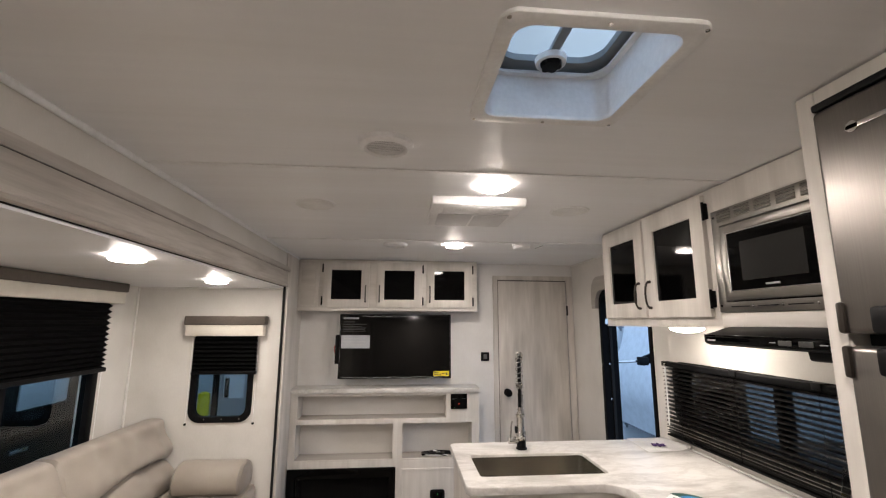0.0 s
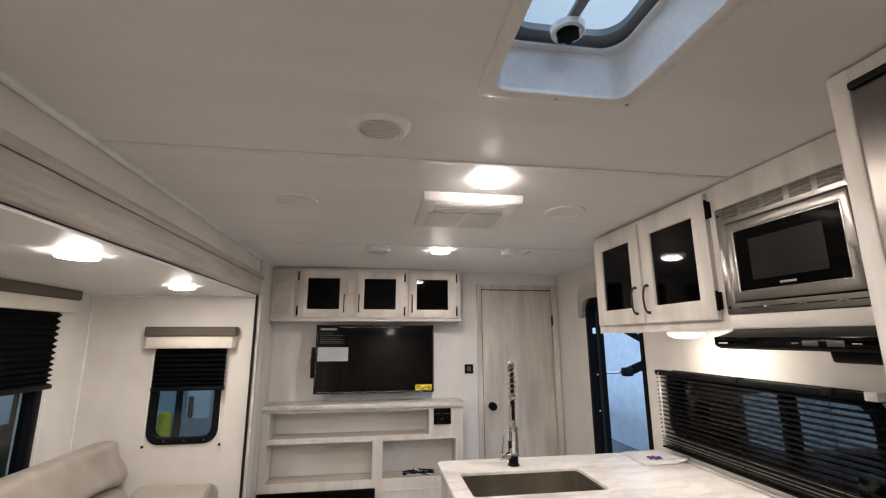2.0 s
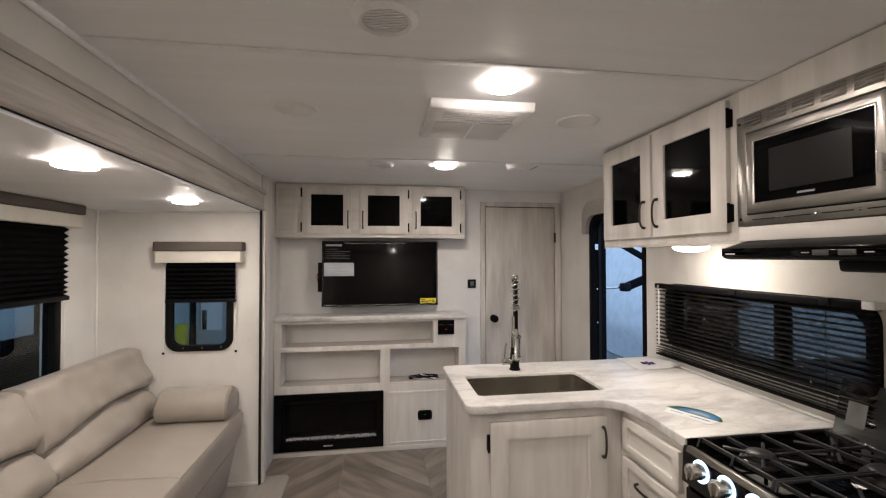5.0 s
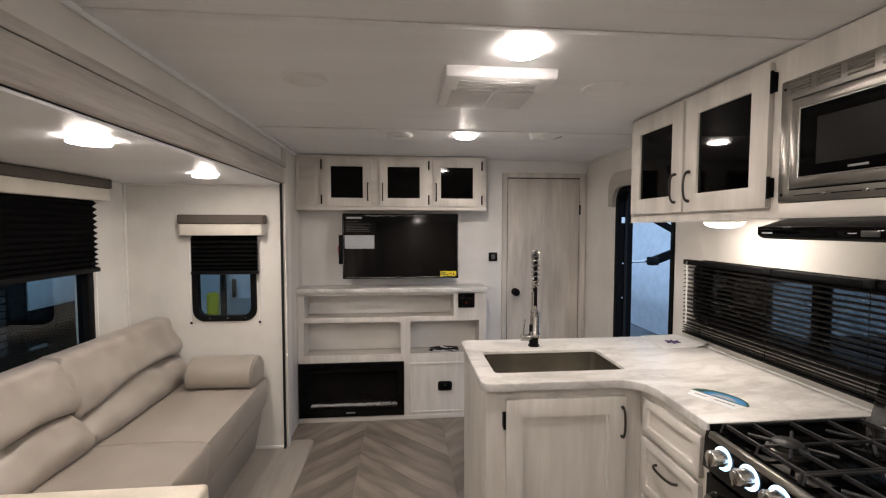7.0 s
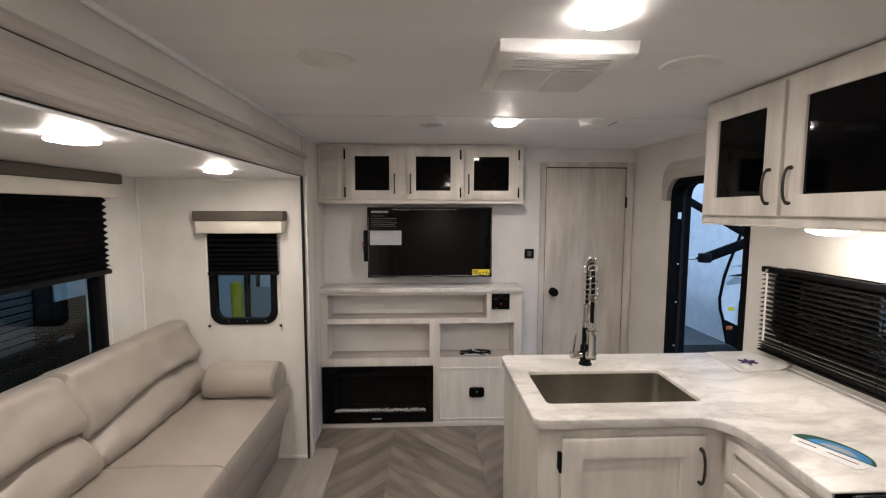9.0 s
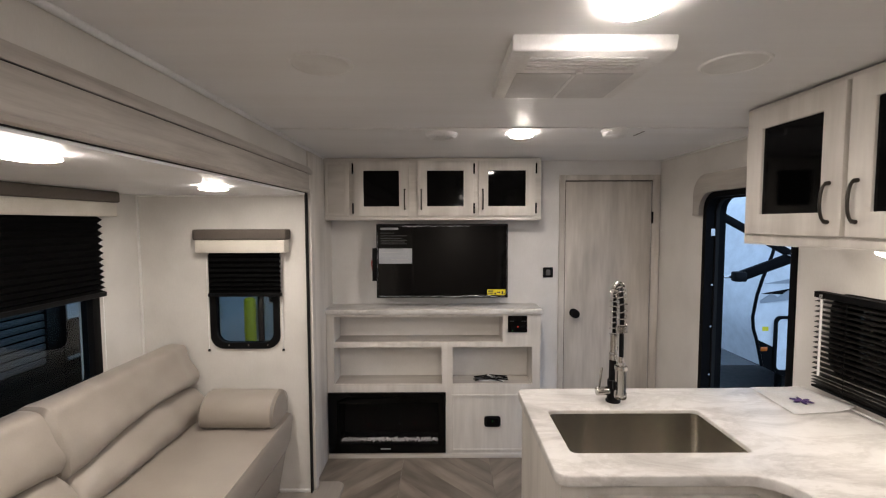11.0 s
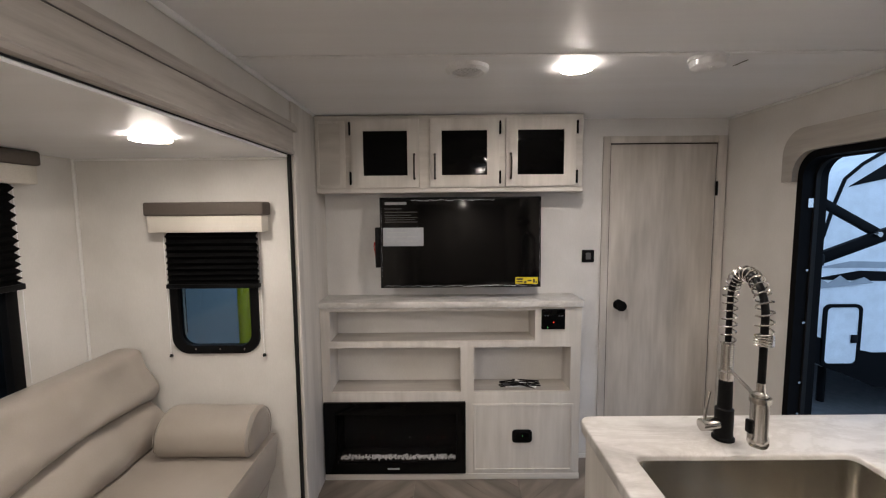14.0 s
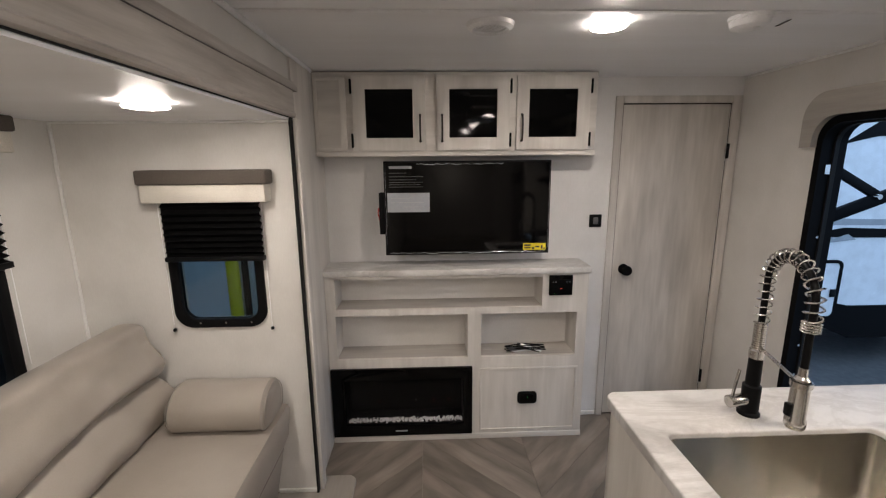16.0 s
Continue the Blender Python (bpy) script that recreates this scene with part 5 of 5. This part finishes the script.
def hood():
    H = thing("range_hood", (1.23, 1.09, 1.44), "slim black range hood under the microwave", "range hood")
    part("body", prism([(1.003, 1.446), (1.003, 1.470), (1.010, 1.476), (1.09, 1.499), (RIGHT - 0.001, 1.499), (RIGHT - 0.001, 1.440), (1.02, 1.440)], "xz", 0.815, 1.366, 0.002), BLACK, H)
    part("lip", box(0.999, 1.003, 0.815, 1.366, 1.450, 1.475, 0.0015), BLACK_G, H, "glossy front lip")
    for y in (1.00, 1.06):
        part("switch", box(0.996, 0.999, y - 0.02, y + 0.02, 1.452, 1.466, 0.002), plain("hood_switch", (0.05, 0.05, 0.05), 0.3), H)
    for y in (1.10, 0.955):
        part("mark", box(0.9985, 0.9992, y - 0.010, y + 0.010, 1.458, 1.4605), PRINT, H)
    part("badge", box(0.9985, 0.9992, 1.315, 1.35, 1.455, 1.459), GREY_P, H)
    part("lamp_box", prism([(1.10, 1.44), (1.106, 1.410), (1.38, 1.400), (1.42, 1.44)], "xz", 0.82, 1.105, 0.006), BLACK, H, "black light housing underneath")


hood()


def blind():
    B = thing("venetian_blind", (1.43, 1.77, 0.94), "black venetian blind lowered over the kitchen window", "window blind")
    y0, y1 = 1.258, 2.297
    part("headrail", box(1.414, 1.448, y0, y1, 1.282, 1.306, 0.002), BLACK_M, B)
    zs = [1.270 - 0.0205 * k for k in range(15)] + [0.968, 0.955, 0.945]
    first = None
    for k, z in enumerate(zs):
        if first is None:
            s = prism([(-0.0135, -0.0012), (-0.007, 0.0004), (0.0, 0.001), (0.007, 0.0004), (0.0135, -0.0012), (0.0135, -0.0018), (0.0, 0.0003), (-0.0135, -0.0018)], "xz", y0 + 0.004, y1 - 0.002)
            first = mesh_of("slat", s, SLAT)
        ob = new("slat", first)
        ob.parent, ob.matrix_parent_inverse = B, Matrix.Translation(-B.location)
        ob.matrix_basis = Matrix.Translation((1.430, 0, z)) @ Matrix.Rotation(radians(-9 if k < 15 else 3), 4, "Y")
    part("bottom_rail", box(1.417, 1.443, y0 + 0.004, y1 - 0.002, 0.926, 0.935, 0.002), BLACK_M, B)
    for y in (1.40, 1.78, 2.16):
        part("ladder_cord", cyl((1.4165, y, 0.930), (1.4165, y, 1.285), 0.0012, n=6), BLACK, B)
    part("tilt_wand", cyl((1.408, 2.255, 0.985), (1.408, 2.255, 1.285), 0.0045, n=10), plain("clear_wand", (0.62, 0.62, 0.62), 0.15), B, "clear tilt wand")
    part("wand_hook", box(1.402, 1.414, 2.248, 2.262, 1.280, 1.298, 0.003), CHROME, B)
    for y in (y0 + 0.01, 1.40, 1.78):
        part("bracket", box(1.409, 1.452, y - 0.018, y + 0.018, 1.286, 1.311, 0.002), BLACK if y > 1.3 else PAPER, B)


blind()


def fridge():
    E = thing("fridge_cabinet", (1.15, 0.44, FLOOR), "whitewashed tall panel enclosing the fridge", "cabinet")
    part("side_panel", box(0.862, RIGHT - 0.001, 0.772, 0.812, FLOOR, 1.996, 0.003), CAB_V, E)
    part("near_panel", box(0.862, RIGHT - 0.001, 0.09, 0.13, FLOOR, 1.996, 0.003), CAB_V, E)
    part("top_filler", box(0.866, RIGHT - 0.001, 0.13, 0.772, 1.962, 1.996), CAB_V, E)
    F = thing("refrigerator", (1.15, 0.45, 0.03), "brushed steel two-door refrigerator", "refrigerator")
    part("case", box(0.90, 1.44, 0.14, 0.765, 0.03, 1.95), BLACK, F)
    for z0, z1, n in ((1.492, 1.942, "freezer_door"), (0.08, 1.470, "door")):
        b = box(0.845, 0.899, 0.142, 0.768, z0, z1, 0.012, 3)
        d = part(n, b, STEEL_Z, F)
        zz = z0 if n == "freezer_door" else z1
        s = 1 if n == "freezer_door" else -1
        part("handle", box(0.826, 0.845, 0.16, 0.70, min(zz, zz + s * 0.05), max(zz, zz + s * 0.05), 0.008), BLACK, d, "black grip handle")
        part("edge_cap", box(0.838, 0.858, 0.755, 0.770, min(zz, zz + s * 0.06), max(zz, zz + s * 0.06), 0.006), BRONZE, d)
    part("top_hinge_cover", box(0.848, 0.90, 0.14, 0.768, 1.944, 1.960, 0.004), BLACK, F)
    b = box(0.8425, 0.845, 0.545, 0.702, 1.874, 1.884, 0.001)
    cyl((0.8425, 0.69, 1.879), (0.845, 0.69, 1.879), 0.011, n=20, bm=b)
    part("badge", b, CHROME, F, "chrome badge strip")


fridge()


# ---- on the counter ----
def curled_paper():
    P = thing("paper_towel_sheet", (1.32, 2.24, 0.886), "white sheet of paper with a purple flower lying on the counter", "paper")
    b, n = bmesh.new(), 14
    c = [Vector((1.225, 2.362, 0)), Vector((1.43, 2.366, 0)), Vector((1.446, 2.135, 0)), Vector((1.205, 2.112, 0))]
    rows = []
    for i in range(n + 1):
        row = []
        for j in range(n + 1):
            u, v = j / n, i / n
            p = c[0].lerp(c[1], u).lerp(c[3].lerp(c[2], u), v)
            lift = 0.016 * max(0, u - 0.55) ** 2 / 0.2 * v + 0.004 * noise.noise(p * 9) + 0.004
            row.append(b.verts.new((p.x, p.y, 0.8895 + max(lift, 0.0))))
        rows.append(row)
    for i in range(n):
        for j in range(n):
            b.faces.new((rows[i][j], rows[i][j + 1], rows[i + 1][j + 1], rows[i + 1][j]))
    bmesh.ops.solidify(b, geom=b.faces[:], thickness=0.0008)
    part("sheet", b, PAPER, P)
    f = bmesh.new()
    for k in range(6):
        a = 2 * math.pi * k / 6 + 0.3
        x, y = 1.315 + 0.022 * math.cos(a), 2.215 + 0.017 * math.sin(a)
        s = bmesh.new()
        bmesh.ops.create_icosphere(s, subdivisions=2, radius=1)
        merge(f, s, Matrix.Translation((x, y, 0.899)) @ Matrix.Rotation(a, 4, "Z") @ Matrix.Diagonal((0.018, 0.007, 0.0035, 1)))
    part("flower", f, PURPLE, P, "dark purple flower")


curled_paper()


def brochure():
    B = thing("brochure", (1.04, 1.56, 0.886), "glossy leaflet with a blue and green lens-shaped print", "leaflet")
    at, turn = Vector((1.045, 1.556, 0.8865)), Matrix.Rotation(radians(-64), 4, "Z")
    m = Matrix.Translation(at) @ turn

    def lens(L, h, k=18, flat=0.0):
        return [(-L * math.cos(math.pi * i / k), h * math.sin(math.pi * i / k)) for i in range(k + 1)] + [(L * (1 - 2 * i / 6), -flat) for i in range(1, 6)]
    part("sheet", turned(prism([(-0.075, -0.055), (0.075, -0.055), (0.09, 0.0), (-0.09, 0.0)], "xy", 0.0, 0.0008), m), plain("pale_print", (0.74, 0.75, 0.75), 0.35), B)
    part("dark_print", turned(prism(lens(0.092, 0.066), "xy", 0.0006, 0.0012), m), GREEN_INK, B)
    part("blue_print", turned(prism([(u + 0.012, v + 0.004) for u, v in lens(0.070, 0.050)], "xy", 0.0010, 0.0016), m), BLUE_INK, B)
    part("white_print", turned(prism([(u + 0.01, v + 0.010) for u, v in lens(0.040, 0.024)], "xy", 0.0014, 0.0019), m), PRINT, B)
    for a, c in ((-0.065, -0.025), (0.0, 0.065)):
        part("text_bar", turned(box(a, c, -0.026, -0.022, 0.0007, 0.0012), m), INK, B)


brochure()


# ---- ceiling fittings ----
def ceiling_lamp(lens):
    L = thing("ceiling_lamp", (0.324, 1.47, CEILING), "round white ceiling lamp, lit warm", "ceiling light", "round ceiling lamps")
    part("base", lathe([(0, 0), (0.042, 0), (0.0555, -0.011), (0.0560, -0.015), (0.0550, -0.0165), (0.0525, -0.0165), (0.0520, -0.011), (0.0, -0.011)], (0.324, 1.47, CEILING), 40), LENS_RIM, L, "frosted rim glowing softly")
    part("lens", lathe([(0.0, -0.0112), (0.0510, -0.0112), (0.0510, -0.0140), (0.045, -0.0172), (0.032, -0.0200), (0.016, -0.0216), (0.0, -0.0220)], (0.324, 1.47, CEILING), 40), lens, L, "glowing frosted lens")
    return L


L1 = ceiling_lamp(LENS)
for x, y in ((0.327, 2.68), (0.324, 0.26), (0.324, -0.95), (0.324, -4.58)):
    copy_thing(L1, Matrix.Translation((x, y, CEILING)))
L2 = ceiling_lamp(LENS_S)
L2.location = (-0.957, 1.585, S_CEIL)
for x, y in ((-1.01, 2.45), (-0.99, 0.72)):
    copy_thing(L2, Matrix.Translation((x, y, S_CEIL)))
U = thing("cabinet_lamp", (1.25, 1.815, 1.50), "round lamp lit under the wall cabinet", "cabinet light")
part("base", lathe([(0, 0), (0.074, 0), (0.074, -0.006), (0.070, -0.010), (0, -0.010)], (1.25, 1.815, 1.50), 36), WHITE_P, U)
part("lens", lathe([(0.068, -0.0102), (0.064, -0.018), (0.040, -0.028), (0, -0.031)], (1.25, 1.815, 1.50), 36), LENS_UC, U, "glowing frosted lens")


def round_vent():
    x, y = -0.05, 1.138
    V = thing("ceiling_vent", (x, y, CEILING), "round white louvred ceiling vent", "vent", "round ceiling vents")
    part("rim", lathe([(0.052, -0.006), (0.052, -0.016), (0.060, -0.020), (0.074, -0.012), (0.078, 0.0), (0.052, 0)], (x, y, CEILING), 44), CEIL_P, V)
    part("throat", lathe([(0, -0.001), (0.053, -0.001), (0.053, -0.004), (0, -0.004)], (x, y, CEILING), 36), GREY_P, V)
    for k in range(9):
        v = -0.044 + 0.011 * k
        h = math.sqrt(max(0.052 ** 2 - v * v, 0.0004))
        s = box(-h, h, -0.0048, 0.0048, -0.0007, 0.0007)
        turned(s, Matrix.Translation((x, y + v, CEILING - 0.0115)) @ Matrix.Rotation(radians(9), 4, "X"))
        part("louvre", s, CEIL_P, V)
    return V


V1 = round_vent()
V1.rotation_euler.z = radians(-14)
copy_thing(V1, Matrix.Translation((-0.05, 2.70, CEILING)) @ Matrix.Rotation(radians(40), 4, "Z"))


def speaker():
    x, y = -0.371, 1.80
    S = thing("ceiling_speaker", (x, y, CEILING), "flush white round ceiling speaker", "speaker", "ceiling speakers")
    part("rim", lathe([(0.075, -0.003), (0.078, -0.005), (0.083, -0.004), (0.086, 0.0), (0.075, 0)], (x, y, CEILING), 44), HATCH, S)
    part("grille", lathe([(0, -0.0055), (0.05, -0.0048), (0.0755, -0.003), (0.0755, -0.001), (0, -0.001)], (x, y, CEILING), 40), surface("speaker_mesh", (0.86, 0.865, 0.865), (0.80, 0.80, 0.80), 0.6, 0.0, (500, 500, 500), (9, 9, 9), 0.3, 0.05), S)
    return S


S1 = speaker()
copy_thing(S1, Matrix.Translation((0.735, 1.80, CEILING)))


def air_unit():
    A = thing("air_conditioner", (0.30, 1.83, CEILING), "white ceiling air-conditioner grille panel", "air conditioner")
    x0, x1, y0, y1, z = 0.112, 0.490, 1.622, 2.04, 1.968
    prof = [(y0, CEILING), (y0 + 0.008, z + 0.006), (y0 + 0.016, z), (y1 - 0.03, z), (y1 - 0.006, z + 0.012), (y1, CEILING)]
    part("housing", prism(prof, "yz", x0, x1, 0.004), CEIL_P, A)
    part("filter_panel", box(x0 + 0.035, x1 - 0.035, y0 + 0.155, y1 - 0.045, z - 0.003, z, 0.001), FILTER, A, "pale filter grille")
    for k in range(5):
        y = y0 + 0.045 + k * 0.02
        part("louvre", box(x0 + 0.05, x1 - 0.05, y, y + 0.010, z - 0.004, z, 0.0015), CEIL_P, A)
    part("divider", box(0.296, 0.304, y0 + 0.156, y1 - 0.046, z - 0.005, z - 0.003), CEIL_P, A)
    part("knob", lathe([(0, -0.010), (0.010, -0.009), (0.012, 0), (0, 0)], (0.305, y0 + 0.13, z), 20), CEIL_P, A)


air_unit()
D = thing("smoke_alarm", (0.745, 2.62, CEILING), "white round smoke alarm on the ceiling", "smoke alarm")
part("body", lathe([(0, -0.036), (0.04, -0.036), (0.052, -0.030), (0.056, -0.012), (0.060, -0.010), (0.060, 0), (0, 0)], (0.745, 2.62, CEILING), 40), CEIL_P, D)
part("test_button", lathe([(0, -0.039), (0.010, -0.0385), (0.011, -0.036), (0, -0.036)], (0.755, 2.60, CEILING), 20), CEIL_P, D)
b = box(-0.03, 0.03, -0.006, 0.006, -0.001, 0.001)
turned(b, Matrix.Translation((0.86, 2.63, 1.985)) @ Euler((0, radians(-22), radians(20))).to_matrix().to_4x4())
part("pull_tab", b, BRONZE, D, "loose dark pull tab")


def roof_hatch():
    H = thing("roof_hatch", (0.333, 0.775, CEILING), "white-framed roof hatch with a translucent dome lid", "roof hatch")
    k = 6
    part("flange", ring(rounded(0.152, 0.514, 0.588, 0.964, 0.03, k), rounded(0.182, 0.484, 0.618, 0.934, 0.035, k), "xy", 1.990, 2.0, bevel=0.002), HATCH, H)
    part("well", ring(rounded(0.178, 0.488, 0.613, 0.938, 0.03, k), rounded(0.1815, 0.4845, 0.6175, 0.9345, 0.035, k), "xy", 1.992, 2.115), HATCH, H)
    part("well_lip", ring(rounded(0.178, 0.488, 0.613, 0.938, 0.03, k), rounded(0.196, 0.470, 0.632, 0.920, 0.05, k), "xy", 2.098, 2.104), HATCH, H)
    part("gasket", ring(rounded(0.170, 0.496, 0.605, 0.946, 0.03, k), rounded(0.212, 0.454, 0.648, 0.898, 0.05, k), "xy", 2.116, 2.132), HATCH_G, H, "grey lid gasket")
    d = part("dome", prism(rounded(0.165, 0.501, 0.60, 0.951, 0.04, k), "xy", 2.140, 2.146, 0.002), DOME, H, "translucent lid")
    d.visible_shadow = False
    part("lift_bar", box(0.320, 0.342, 0.625, 0.925, 2.106, 2.118, 0.003), HATCH_G, H)
    part("knob_collar", lathe([(0.026, -0.013), (0.034, -0.012), (0.036, 0.0), (0.026, 0.0), (0.026, -0.013)], (0.331, 0.872, 2.105), 32), HATCH, H)
    pts = [(0.0225 + 0.0024 * math.cos(6 * 2 * math.pi * i / 48)) for i in range(48)]
    poly = [(0.331 + r * math.cos(2 * math.pi * i / 48), 0.872 + r * math.sin(2 * math.pi * i / 48)) for i, r in enumerate(pts)]
    part("crank_knob", prism(poly, "xy", 2.084, 2.104, 0.002), BLACK, H, "black lobed crank knob")
    for x, y in ((0.165, 0.601), (0.50, 0.601), (0.165, 0.95), (0.50, 0.95), (0.333, 0.601), (0.333, 0.95)):
        part("screw", cyl((x, y, 1.990), (x, y, 1.9885), 0.004, n=10), CHROME, H)


roof_hatch()


# ---- chevron floor planks ----
def clip(poly, axis, lim, keep_less):
    out = []
    for i in range(len(poly)):
        a, c = poly[i], poly[(i + 1) % len(poly)]
        ia, ic = (a[axis] <= lim) == keep_less, (c[axis] <= lim) == keep_less
        if ia:
            out.append(a)
        if ia != ic:
            t = (lim - a[axis]) / (c[axis] - a[axis])
            out.append((a[0] + (c[0] - a[0]) * t, a[1] + (c[1] - a[1]) * t))
    return out


def planks():
    floor = bpy.data.objects["floor"]
    col, step = 0.56, 0.235
    for c in range(-2, 5):
        xa, xb = -0.305 + col * c, -0.305 + col * (c + 1)
        rise = -col if c % 2 == 0 else col
        for k in range(-8, 40):
            y = -1.3 + step * k
            g = 0.0008
            poly = [(xa + g, y + g), (xb - g, y + rise + g), (xb - g, y + rise + step - g), (xa + g, y + step - g)]
            for axis, lim, less in ((0, LEFT + 0.001, False), (0, RIGHT - 0.001, True), (1, -0.6, False), (1, BACK - 0.001, True)):
                poly = clip(poly, axis, lim, less)
                if len(poly) < 3:
                    break
            if len(poly) < 3:
                continue
            area = abs(sum(poly[i][0] * poly[(i + 1) % len(poly)][1] - poly[(i + 1) % len(poly)][0] * poly[i][1] for i in range(len(poly)))) / 2
            if area < 0.0008:
                continue
            a = math.atan2(rise, col)
            cx, cy = sum(p[0] for p in poly) / len(poly), sum(p[1] for p in poly) / len(poly)
            ca, sa = math.cos(-a), math.sin(-a)
            local = [((u - cx) * ca - (v - cy) * sa, (u - cx) * sa + (v - cy) * ca) for u, v in poly]
            ob = new("plank", mesh_of("plank", prism(local, "xy", 0.0, 0.005), PLANK, smooth=False))
            ob.parent = floor
            ob.matrix_basis = Matrix.Translation((cx, cy, 0.0151)) @ Matrix.Rotation(a, 4, "Z")


planks()
